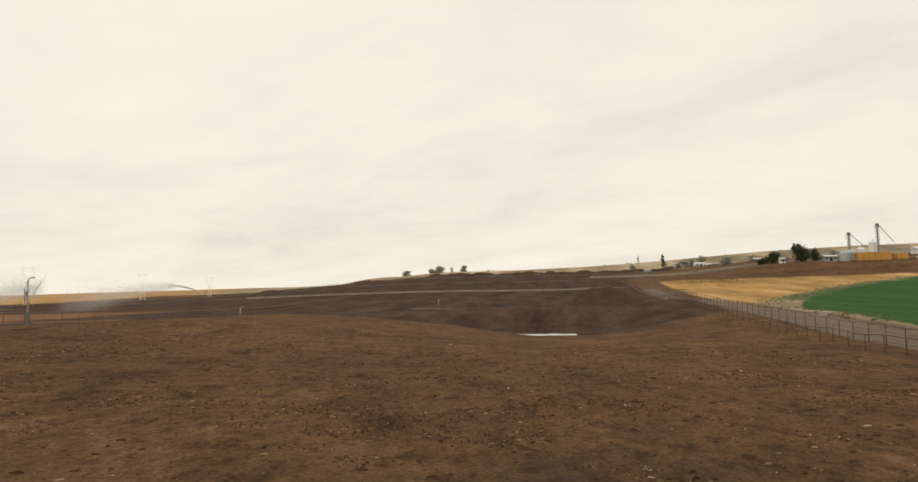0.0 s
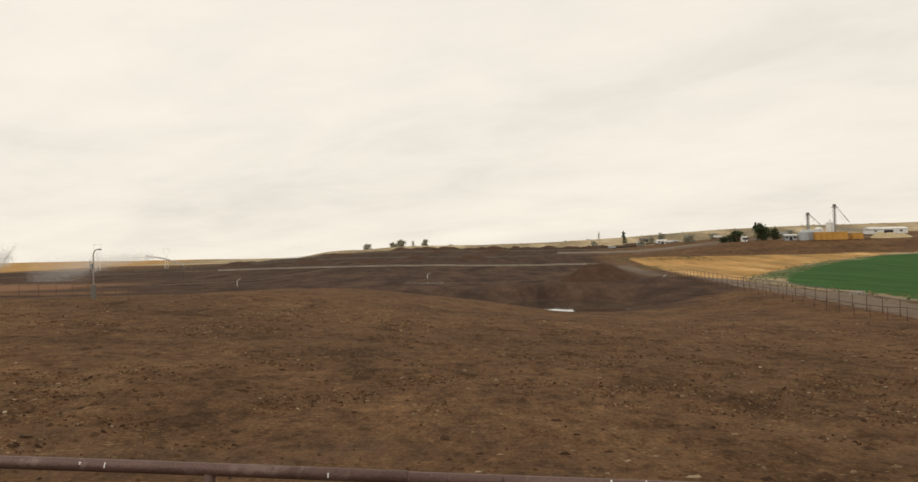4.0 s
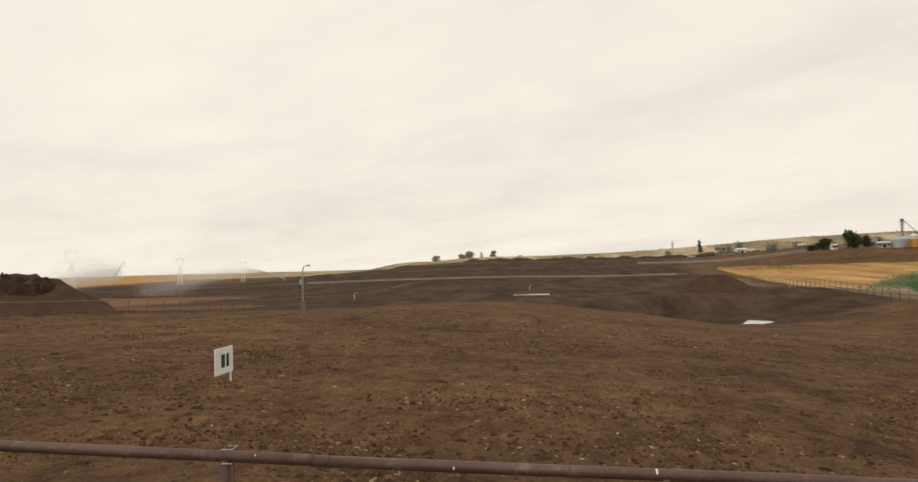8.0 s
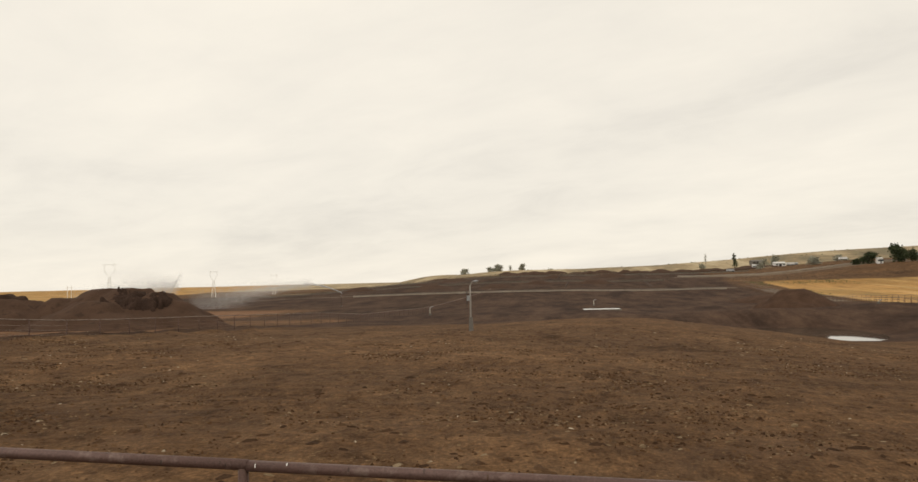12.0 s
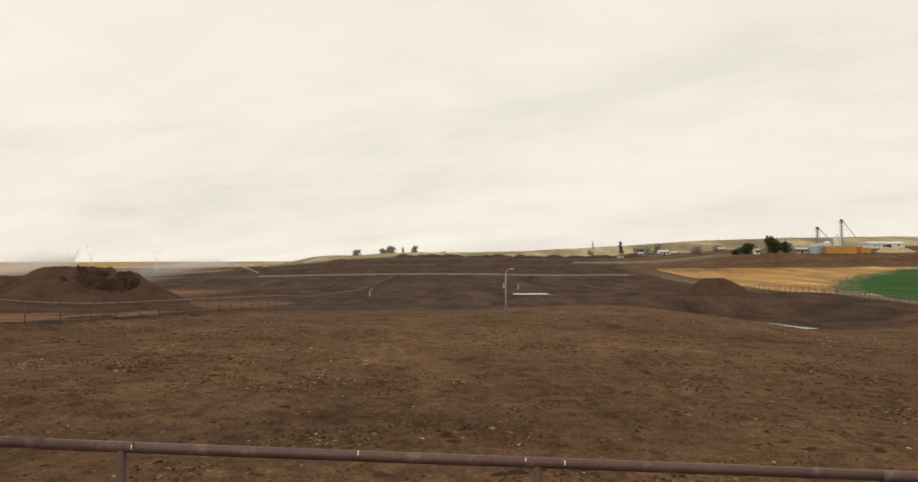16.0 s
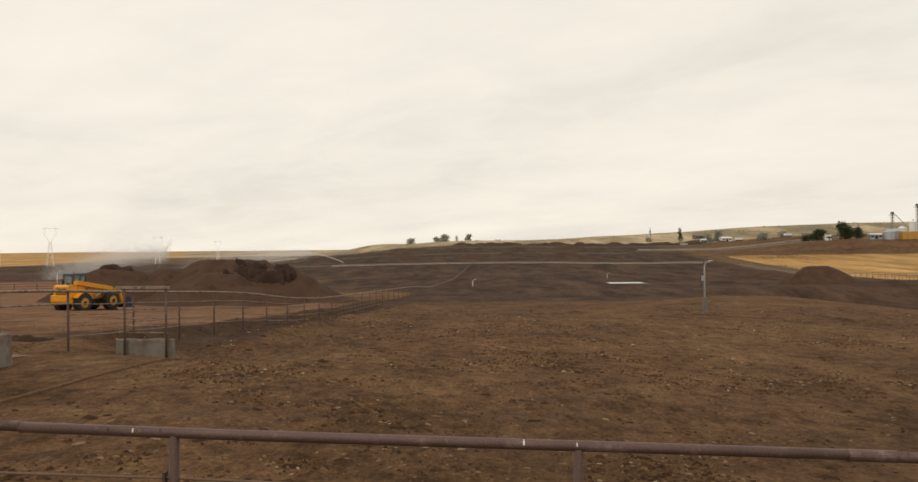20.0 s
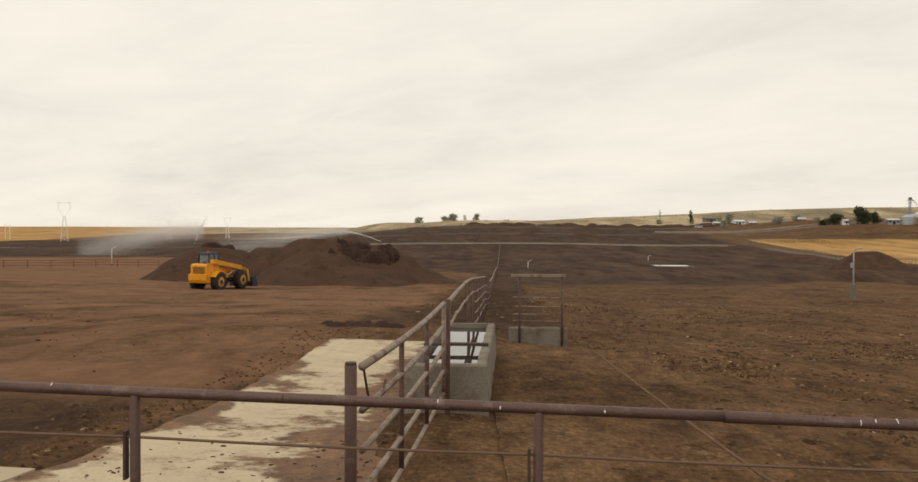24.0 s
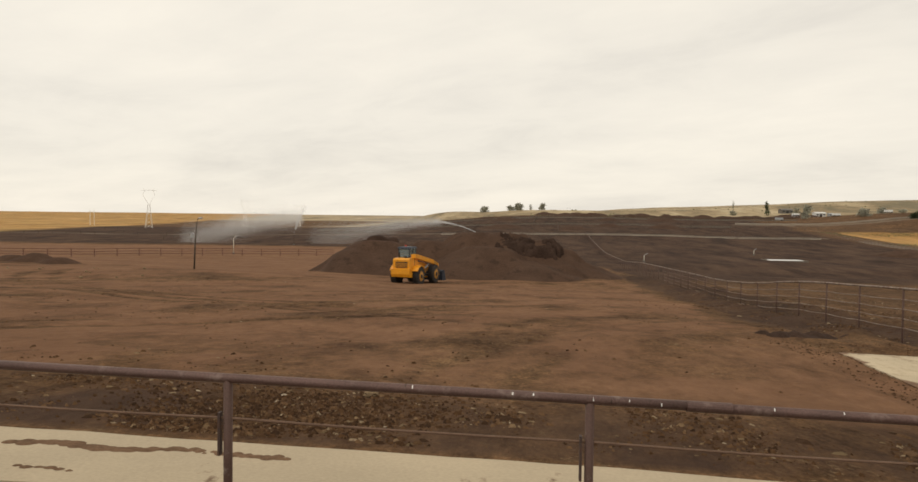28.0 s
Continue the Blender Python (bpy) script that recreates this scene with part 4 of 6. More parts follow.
def build_trough():
    """A long concrete tank that stands under the divider fence."""
    y0, y1, x0, x1 = 6.2, 12.6, -74.13, -72.87
    g0 = min(float(base_height(x0, y0)), float(base_height(x0, y1)))
    topz = 1.675
    t = thing("water_trough", pose((x0 + x1) / 2, (y0 + y1) / 2, g0, -1.2, 0, -2.9), "long grey concrete water trough, full, with steel bars across", "water trough")
    w, ln, h, wall = (x1 - x0) / 2, (y1 - y0) / 2, topz - g0, 0.16
    s = Shape()
    low, rim, inner, floor2 = -0.35, h, h - 0.001, h - 0.45
    rings = [(w + 0.05, ln + 0.05, low), (w, ln, h - 0.03), (w - 0.03, ln - 0.03, h), (w - wall, ln - wall, h), (w - wall - 0.03, ln - wall - 0.03, floor2)]
    verts, faces = [], []
    n = 0
    for a, b, z in rings:
        pts = [(-a, -b), (a, -b)] + [(a, -b + 2 * b * u / 10) for u in range(1, 10)] + [(a, b), (-a, b)] + [(-a, b - 2 * b * u / 10) for u in range(1, 10)]
        n = len(pts)
        for i, (px, py) in enumerate(pts):
            wob = 0.012 * math.sin(i * 2.7 + z * 5)
            verts.append((px + wob, py + wob * 0.6, z + 0.4 * wob))
    for r in range(len(rings) - 1):
        for i in range(n):
            a, b = r * n + i, r * n + (i + 1) % n
            faces.append((a, b, b + n, a + n))
    faces.append(tuple(range((len(rings) - 1) * n, len(rings) * n)))
    s.add(verts, faces)
    part("tank", s, CONCRETE_GREY, t, "grey concrete tank with chipped rim")
    ww, wl2 = w - wall - 0.012, ln - wall - 0.012
    part("water", Shape().add([(-ww, -wl2, h - 0.10), (ww, -wl2, h - 0.10), (ww, wl2, h - 0.10), (-ww, wl2, h - 0.10)], [(0, 1, 2, 3)]), WATER, t, "still water mirroring the sky")
    for y in (-1.0, -0.88):
        part("cross_bar", Shape().box((-w + 0.03, y - 0.03, h + 0.002), (w - 0.03, y + 0.03, h + 0.05)), RUST_DARK, t, "rusty steel bar")


build_trough()


# ---------------- heaps of manure ----------------
def heap(name, rings, mat, label, seed, category="manure mound", res=0.5, lumps=0.35, kind=""):
    """One mesh: the highest of several soft-edged cones over the ground, each sloped by its own radius and top."""
    xs = [c[0] - c[2] for c in rings] + [c[0] + c[2] for c in rings]
    ys = [c[1] - c[2] for c in rings] + [c[1] + c[2] for c in rings]
    gx, gy = np.arange(min(xs) - 1, max(xs) + 1, res), np.arange(min(ys) - 1, max(ys) + 1, res)
    X, Y = np.meshgrid(gx, gy)
    H = np.full(X.shape, -1.0)
    for cx, cy, r, top in rings:
        wob = 0.07 * r * soft_noise(X, Y, 3.5, seed) + 0.05 * r * soft_noise(X, Y, 1.6, seed + 1)
        d = np.hypot(X - cx, Y - cy) + wob
        c = top * np.clip((r - d) / (0.72 * r), -0.4, 1)
        H = np.maximum(H, c)
    H = H + np.where(H > 0, lumps * 0.5 * soft_noise(X, Y, 1.5, seed + 2) + lumps * 0.3 * soft_noise(X, Y, 0.8, seed + 3), 0) * np.clip(H / 1.5, 0, 1)
    Z = base_height(X, Y) + np.maximum(H, -0.5)
    ny, nx = X.shape
    keep = H > -0.12
    s = Shape()
    index = {}
    for j in range(ny - 1):
        for i in range(nx - 1):
            if keep[j:j + 2, i:i + 2].any():
                q = []
                for b, a in ((j, i), (j, i + 1), (j + 1, i + 1), (j + 1, i)):
                    if (b, a) not in index:
                        index[b, a] = len(s.v)
                        s.v.append((X[b, a], Y[b, a], Z[b, a]))
                    q.append(index[b, a])
                s.f.append(tuple(q))
    ob = new(name, s.mesh(name, mat, True))
    return tagged(ob, label, category, kind=kind)


# Rings are placed and raised to match the heaps' outlines from the camera.
BIG_HEAP = [(-91.6, 81, 7.5, 4.75), (-87.5, 80.5, 8.5, 4.7), (-84.0, 79.5, 8.0, 4.1), (-80.0, 78.5, 5.6, 1.7), (-89.5, 76.5, 8.5, 3.1), (-96.2, 80, 6.0, 3.6), (-85.5, 74.5, 6.5, 1.9)]
heap("manure_mound", BIG_HEAP, MANURE, "broad brown heap of composted manure with flat top", 31, lumps=0.3, res=0.35)
def heap_height(rings, x, y):
    return max(top * min(1.0, (r - math.hypot(x - cx, y - cy)) / (0.72 * r)) for cx, cy, r, top in rings)


rngf = random.Random(12)
clumps = []
for k in range(420):
    fx, fy = -88.2 + 6.6 * (k % 35) / 34 + rngf.uniform(-0.35, 0.35), 78.2 - 3.0 * rngf.random()
    on = heap_height(BIG_HEAP, fx, fy)
    if on > 1.6 + 0.35 * max(0.0, fx + 85) + rngf.uniform(-0.5, 0.5):
        clumps.append((fx, fy, rngf.uniform(0.3, 0.7), on + rngf.uniform(0.03, 0.2)))
heap("manure_mound", clumps, MANURE_DARK, "fresh dark crumbly manure tipped against a larger heap", 37, lumps=0.8, res=0.16)
heap("manure_mound", [(-101.3, 78, 8.2, 3.5), (-98.6, 79, 6.4, 2.9), (-103.6, 78.5, 5.8, 2.1)], MANURE, "small dark manure heap behind the loader", 41, lumps=0.3, res=0.35)
heap("manure_mound", [(-101.9, 77.4, 2.8, 3.9), (-100.3, 77.6, 2.6, 3.8), (-103.1, 77.3, 1.6, 3.5)], MANURE_DARK, "dark fresh cap on the small manure heap", 42, lumps=0.5, res=0.25)
heap("dirt_mound", [(10.0, 156.5, 8.5, 3.9), (13.5, 158, 6, 2.4)], MOUND_DIRT, "conical mound of brown dirt beside the lane fence", 43, "dirt mound")
heap("rubble_bank", [(-139.5, 74, 3.4, 1.0), (-136.0, 72.5, 2.6, 0.7), (-143.5, 75.5, 2.8, 0.8)], MOUND_DIRT, "low dark bank of dirt scraped up in the yard", 47, "dirt bank")


# ---------------- the loader ----------------
def build_loader():
    m = pose(-94.72, 59.4, ground_at(-94.72, 59.4) - 0.02, 0, 0, 74) @ Matrix.Scale(0.98, 4)
    t = thing("wheel_loader", m, "yellow boom loader with dark bucket parked at a heap", "loader")
    body = Shape().prism([(-3.3, 1.15), (-3.42, 1.5), (-3.42, 2.2), (-3.25, 2.34), (-1.75, 2.36), (-1.6, 1.95), (-1.0, 0.95), (-2.9, 0.85)], -0.72, 0.80)
    part("engine_cover", body, YELLOW, t, "yellow sheet-metal engine cover")
    part("counterweight", Shape().prism([(-3.5, 0.75), (-3.62, 1.0), (-3.62, 1.45), (-3.35, 1.5), (-2.8, 0.9), (-2.8, 0.7)], -0.82, 0.90), YELLOW, t)
    part("rear_grille", Shape().box((-3.45, -0.55, 1.55), (-3.425, 0.55, 2.05)), DARK_STEEL, t, "dark radiator grille")
    for z in (1.62, 1.72, 1.82, 1.92):
        part("grille_slat", Shape().box((-3.465, -0.55, z), (-3.45, 0.55, z + 0.035)), YELLOW, t)
    part("chassis", Shape().box((-2.8, -0.5, 0.62), (2.3, 0.5, 1.0)), DARK_STEEL, t, "dark steel frame")
    part("front_frame", Shape().prism([(-0.9, 0.75), (-0.9, 1.95), (0.2, 1.85), (1.2, 1.62), (1.9, 1.25), (2.2, 0.75)], -0.32, 0.5), YELLOW, t)
    cab = part("cab", Shape().box((-2.40, -0.28, 1.35), (-0.95, 0.80, 2.30)), YELLOW, t, "yellow cab base")
    for x in (-2.35, -1.6, -1.0):
        for y in (-0.23, 0.75):
            part("pillar", Shape().box((x - 0.04, y - 0.04, 2.30), (x + 0.04, y + 0.04, 3.14), None, 0.95), DARK_STEEL, cab)
    part("roof", Shape().box((-2.47, -0.34, 3.14), (-0.88, 0.86, 3.27), None, 0.88), BLUE_STEEL, cab, "dark grey-green cab roof")
    for y in (-0.225, 0.745):
        part("side_window", Shape().box((-2.31, y - 0.008, 2.33), (-1.04, y + 0.008, 3.13)), GLASS, cab, "blue-tinted window")
    for x in (-2.35, -1.0):
        part("end_window", Shape().box((x - 0.008, -0.19, 2.33), (x + 0.008, 0.71, 3.13)), GLASS, cab, "blue-tinted window")
    part("seat", Shape().box((-2.0, 0.02, 2.2), (-1.55, 0.52, 2.4)).box((-2.08, 0.02, 2.35), (-1.95, 0.52, 2.9)), CAB_DARK, cab, "dark operator's seat")
    part("steering_column", Shape().tube([(-1.2, 0.27, 2.2), (-1.35, 0.27, 2.6)], 0.05, 8), CAB_DARK, cab)
    for (x, y) in ((-2.15, -1.02), (-2.15, 1.02), (1.15, -1.02), (1.15, 1.02)):
        tyre = part("wheel", Shape().wheel((x, y, 0.78), 0.80, 0.56, 26, 0.14), BLACK_RUBBER, t, "dusty black tyre", True)
        lugs = Shape()
        for k in range(22):
            a = 2 * math.pi * k / 22
            lm = Matrix.Translation((x, y, 0.78)) @ Matrix.Rotation(a, 4, "Y")
            for sgn in (-1, 1):
                lugs.box((0.77, sgn * 0.02, -0.035), (0.83, sgn * 0.27, 0.035), lm @ Matrix.Rotation(sgn * 0.3, 4, "X"))
        part("tread", lugs, BLACK_RUBBER, tyre)
        sgn = 1 if y > 0 else -1
        part("rim", Shape().wheel((x, y + sgn * 0.16, 0.78), 0.44, 0.27, 20, 0.1), DUSTY_YELLOW, tyre, "dirt-caked yellow rim", True)
        part("hub", Shape().wheel((x, y + sgn * 0.31, 0.78), 0.17, 0.09, 12, 0.2), DARK_STEEL, tyre)
    for (x, y) in ((-2.15, -1.02), (-2.15, 1.02)):
        arc = [(x + 0.98 * math.cos(a), 0.78 + 0.94 * math.sin(a)) for a in np.linspace(0.35, 2.6, 9)]
        arc2 = [(x + 0.90 * math.cos(a), 0.78 + 0.86 * math.sin(a)) for a in np.linspace(2.6, 0.35, 9)]
        part("mudguard", Shape().prism(arc + arc2, y - 0.3, y + 0.3), YELLOW, t)
    boom = part("boom", Shape().prism([(-2.6, 2.36), (-2.6, 2.66), (-2.3, 2.68), (1.5, 2.02), (1.5, 1.66)], -0.92, -0.52), YELLOW, t, "yellow telescopic boom")
    part("inner_boom", Shape().prism([(1.45, 1.72), (1.45, 1.96), (2.35, 1.78), (2.55, 1.58), (2.4, 1.44)], -0.86, -0.58), DUSTY_YELLOW, boom)
    part("boom_head", Shape().prism([(2.3, 1.70), (2.56, 1.62), (2.86, 0.55), (2.6, 0.5)], -0.92, -0.52), YELLOW, boom, "yellow drop head of the boom")
    part("hose", Shape().tube([(-1.2, -0.5, 2.50), (0.2, -0.49, 2.27), (1.4, -0.5, 2.05), (2.3, -0.54, 1.84)], 0.03, 6), BLACK_RUBBER, boom)
    part("lift_cylinder", Shape().tube([(-0.5, -0.72, 1.2), (0.4, -0.72, 1.55)], 0.08, 10).tube([(0.4, -0.72, 1.55), (0.9, -0.72, 1.78)], 0.045, 8), GALV, t, "steel hydraulic cylinder", True)
    for y in (-0.733, 0.802):
        part("side_seam", Shape().box((-2.35, y, 1.0), (-2.31, y + 0.012, 2.34)), DARK_STEEL, t)
    for y in (-0.35, 0.33):
        part("rear_seam", Shape().box((-3.44, y, 1.25), (-3.425, y + 0.025, 2.2)), DARK_STEEL, t)
    part("coupler", Shape().box((2.6, -0.6, 0.30), (2.8, 0.6, 0.42)).box((2.6, -0.6, 0.78), (2.8, 0.6, 0.90)).box((2.62, -0.6, 0.3), (2.78, -0.45, 0.9)).box((2.62, 0.45, 0.3), (2.78, 0.6, 0.9)), YELLOW, t, "yellow carriage frame")
    bk = [(2.82, 0.12), (2.82, 0.92), (2.95, 1.02), (3.35, 0.97), (3.37, 0.92), (3.0, 0.94), (2.91, 0.85), (2.91, 0.2), (3.7, 0.06), (3.75, 0.02), (2.95, 0.04)]
    bucket = part("bucket", Shape().prism(bk, -1.2, 1.2), BLUE_STEEL, t, "dark worn bucket")
    for y in (-1.21, 1.18):
        part("bucket_side", Shape().prism([(2.82, 0.1), (2.82, 0.94), (3.0, 1.02), (3.35, 0.95), (3.7, 0.06)], y, y + 0.03), BLUE_STEEL, bucket)
    for k in range(7):
        y = -1.1 + 0.367 * k
        part("tooth", Shape().box((3.65, y - 0.05, 0.03), (3.9, y + 0.05, 0.08)), DARK_STEEL, bucket)
    part("exhaust", Shape().tube([(-2.75, 0.5, 2.3), (-2.75, 0.5, 2.75), (-2.85, 0.5, 2.85)], 0.05, 8), DARK_STEEL, t, smooth=True)
    part("air_cleaner", Shape().tube([(-2.75, -0.1, 2.3), (-2.75, -0.1, 2.5)], 0.12, 10), DARK_STEEL, t, smooth=True)
    for y in (-0.75, 0.75):
        part("tail_light", Shape().box((-3.45, y - 0.09, 1.3), (-3.41, y + 0.09, 1.42)), ORANGE_MARK, t, "red tail light")
    for x in (-0.85, -0.35):
        part("step", Shape().box((x, -1.02, 0.7 + 0.3 * (x + 0.85)), (x + 0.4, -0.7, 0.74 + 0.3 * (x + 0.85))), DARK_STEEL, t)
    part("mirror", Shape().box((-1.0, 0.92, 2.6), (-0.96, 1.1, 2.9)).tube([(-0.98, 0.76, 2.85), (-0.98, 1.0, 2.85)], 0.015, 5), DARK_STEEL, cab)
    part("beacon", Shape().wheel((-1.5, 0.5, 3.33), 0.08, 0.13, 10, 0.3, "z"), ORANGE_MARK, cab, "amber beacon")


build_loader()


# ---------------- lamps and poles ----------------
def yard_lamp(x, y, top, label, box=True, arm=-1.0, mat=POLE_GREY, bend=0.0, casing=True):
    g0 = ground_at(x, y)
    h = top - g0
    t = thing("yard_lamp", pose(x, y, g0), label, "lamp post")
    part("pole", Shape().tube([(0, 0, -0.3), (bend * 0.4, 0, h * 0.6), (bend, 0, h)], [0.075, 0.065, 0.05], 8), mat, t, smooth=True)
    if casing:
        part("base", Shape().box((-0.17, -0.17, -0.3), (0.17, 0.17, h * 0.3), None, 0.75), POLE_GREY, t, "weathered casing round the foot")
    part("arm", Shape().tube([(bend, 0, h - 0.1), (bend - 0.15 * arm, 0, h + 0.22), (bend - 0.5 * arm, 0, h + 0.3)], 0.04, 6), mat, t)
    part("lamp_head", Shape().blob((bend - 0.62 * arm, 0, h + 0.3), (0.22, 0.11, 0.07), random.Random(1), 0.05), GALV, t, "small floodlight head")
    if box:
        part("meter_box", Shape().box((-0.26, -0.1, h * 0.66), (-0.06, 0.1, h * 0.66 + 0.4)), GALV, t, "grey switch box")
        part("bracket", Shape().tube([(-0.27, 0, h * 0.5), (-0.27, 0, h * 0.85), (0, 0, h * 0.85)], 0.025, 5), DARK_STEEL, t)
    return t


yard_lamp(-43.7, 53.6, 2.15, "slim grey yard lamp with curved arm and switch box", True, -0.75, POLE_PALE)
yard_lamp(-113.5, 56.2, 3.75, "leaning wooden yard lamp with switch box in the yard", True, -0.5, POLE_DARK, 0.25, False)


def sprinkler_pole(x, y, top, label, lean=0.2, h=None, slim=1.0, mat=CREAM_TAG):
    g0 = ground_at(x, y)
    h = h or top - g0
    t = thing("sprinkler_pole", pose(x, y, g0), label, "sprinkler")
    part("riser", Shape().tube([(0, 0, -0.2), (0, 0, h * 0.9), (lean, 0, h)], [0.09 * slim, 0.075 * slim, 0.06 * slim], 8), mat, t, smooth=True)
    part("nozzle", Shape().tube([(lean, 0, h), (lean + 0.55, 0, h + 0.2)], [0.07 * slim, 0.035 * slim], 8), GALV, t)
    part("collar", Shape().tube([(0, 0, h * 0.78), (0, 0, h * 0.86)], 0.12 * slim, 8), GALV, t)
    part("foot", Shape().box((-0.2, -0.2, -0.2), (0.2, 0.2, 0.3)), POLE_GREY, t)


sprinkler_pole(-62.2, 144, -2.5, "pale sprinkler riser beside the divider fence")
sprinkler_pole(-143.2, 140.6, 0.0, "thin pale sprinkler riser by the back fence", 0.5)
sprinkler_pole(21.2, 142.7, -2.9, "white riser pipe standing in the lane fence", 0.1)
sprinkler_pole(-28, 190, -3.0, "short pale riser in the middle pens")


# ---------------- lane fences on the bank ----------------
def post_fence(name, f, y0, y1, step, h, rails, label, mat_post, mat_rail, drop=0.0, group="", r=0.045, near=300):
    """Posts and rails along a line x = f(y) that follows the ground."""
    t = thing(name, pose(float(f(y0)), y0, ground_at(float(f(y0)), y0)), label, "fence", group)
    inv = t.matrix_world.inverted()
    post = Shape().tube([(0, 0, -0.3), (0, 0, h)], r, 6).mesh("post", mat_post, True)
    ys = np.arange(y0, y1, step)
    far = Shape()
    for i, y in enumerate(ys):
        x = float(f(y))
        z = ground_at(x, y)
        if i < near:
            p = part("post", post, None, t)
            p.location = inv @ Vector((x, y, z))
        if i + 1 < len(ys):
            y2 = ys[i + 1]
            x2 = float(f(y2))
            z2 = ground_at(x2, y2)
            for k, rz in enumerate(rails):
                bar = Shape().tube([inv @ Vector((x, y, z + rz)), inv @ Vector((x2, y2, z2 + rz))], 0.04 if k == 0 else 0.02, 5)
                if i < near // 2:
                    part("rail", bar, mat_rail, t)
                else:
                    far.add(bar.v, bar.f)
    if far.f:
        tagged(part("rail", far, mat_rail, t, "rails running on into the distance"), kind="stuff")
    return t


post_fence("lane_fence", lambda y: fence_line(y), 14, 300, 3.05, 1.05, (1.0, 0.6), "low rusty steel post and pipe fence along the pen's edge", POST_RUST, RUST, r=0.03)
post_fence("lane_fence", lambda y: fence_line(y) + 2.3, 20, 300, 3.05, 1.4, (1.36, 0.95, 0.52), "taller post and pipe fence beside the gravel lane", POST_RUST, POLE_GREY, r=0.036)


def cross_fence(y0, xa, xb, step, h, label, mat=RUST_DARK, slope=0.0, rails=(1.3, 0.75), r=0.035):
    """A fence that runs across, one mesh a part: posts, rails."""
    t = thing("pen_fence", pose(xa, y0, ground_at(xa, y0)), label, "fence", "far pen fences")
    inv = t.matrix_world.inverted()
    post = Shape().tube([(0, 0, -0.3), (0, 0, h)], 0.025 + r, 5).mesh("post", mat)
    xs = np.arange(xa, xb, step)
    for x, x2 in zip(xs, xs[1:]):
        y, y2 = y0 + slope * (x - xa), y0 + slope * (x2 - xa)
        p = part("post", post, None, t)
        p.location = inv @ Vector((x, y, ground_at(x, y)))
        for rz in rails:
            part("rail", Shape().tube([inv @ Vector((x, y, ground_at(x, y) + rz)), inv @ Vector((x2, y2, ground_at(x2, y2) + rz))], r, 4), mat, t)


cross_fence(112, -172, -122, 3.05, 1.4, "rusty post and rail fence at the back of the yard", RAIL_RED, 0.62, (1.35, 0.9, 0.45), 0.055)
cross_fence(352, 36, 240, 6.0, 1.5, "post and rail fence behind the straw field", POLE_DARK, 0.06)
cross_fence(286, -330, 30, 6.0, 1.4, "dark fence line along the far feed alley", POLE_DARK)
cross_fence(366, -300, 40, 7.0, 1.4, "dark fence line between the far pens", POLE_DARK)
cross_fence(470, -280, 90, 8.0, 1.4, "dark fence line of the hindmost pens", POLE_DARK)


# ---------------- far pens: bunks, heaps, shades ----------------
def feed_bunk(y, xa, xb, piece, label, mat=FEED_CONCRETE):
    """A row of concrete bunk pieces, each set on the ground."""
    t = thing("feed_bunk", pose(xa, y, ground_at(xa, y)), label, "feed bunk", "far feed bunks")
    inv = t.matrix_world.inverted()
    xs = np.arange(xa, xb, piece)
    for x in xs:
        s = Shape()
        za, zb = ground_at(x, y), ground_at(x + piece, y)
        prof = [(-0.45, -0.2), (-0.5, 0.5), (-0.38, 0.5), (-0.25, 0.2), (0.3, 0.2), (0.42, 0.65), (0.55, 0.65), (0.5, -0.2)]
        pts = [inv @ Vector((x, y - b, za + z)) for b, z in prof] + [inv @ Vector((x + piece * 0.985, y - b, zb + z)) for b, z in prof]
        k = len(prof)
        s.add(pts, [tuple(range(k)), tuple(range(2 * k - 1, k - 1, -1))] + [(i, i + k, (i + 1) % k + k, (i + 1) % k) for i in range(k)])
        part("bunk_section", s, mat, t)


feed_bunk(291, -118, 26, 6.0, "long pale concrete feed bunk across the far pens")
# The rows behind take a darker grey so that they stand out less.
feed_bunk(371, -190, 12, 6.0, "darker grey concrete feed bunk halfway up the far slope", CONCRETE_GREY)
feed_bunk(408, 26, 140, 6.0, "pale concrete feed bunk beside the farm road")
feed_bunk(452, -170, 66, 9.0, "darker grey concrete feed bunk of the hindmost pens", CONCRETE_GREY)
for fx, ya, yb in ((-214, 236, 286), (-160, 298, 366), (-122, 298, 366), (-84, 298, 366), (-46, 298, 366), (-12, 298, 366), (-140, 376, 448), (-96, 376, 448), (-52, 376, 448), (-8, 376, 448), (34, 414, 470)):
    post_fence("pen_fence", lambda y, fx=fx: fx + 0.04 * y, ya, yb, 7.0, 1.45, (1.35, 0.8), "dark pipe fence running up between two far pens", POLE_DARK, RUST_DARK, group="far pen fences", r=0.07)


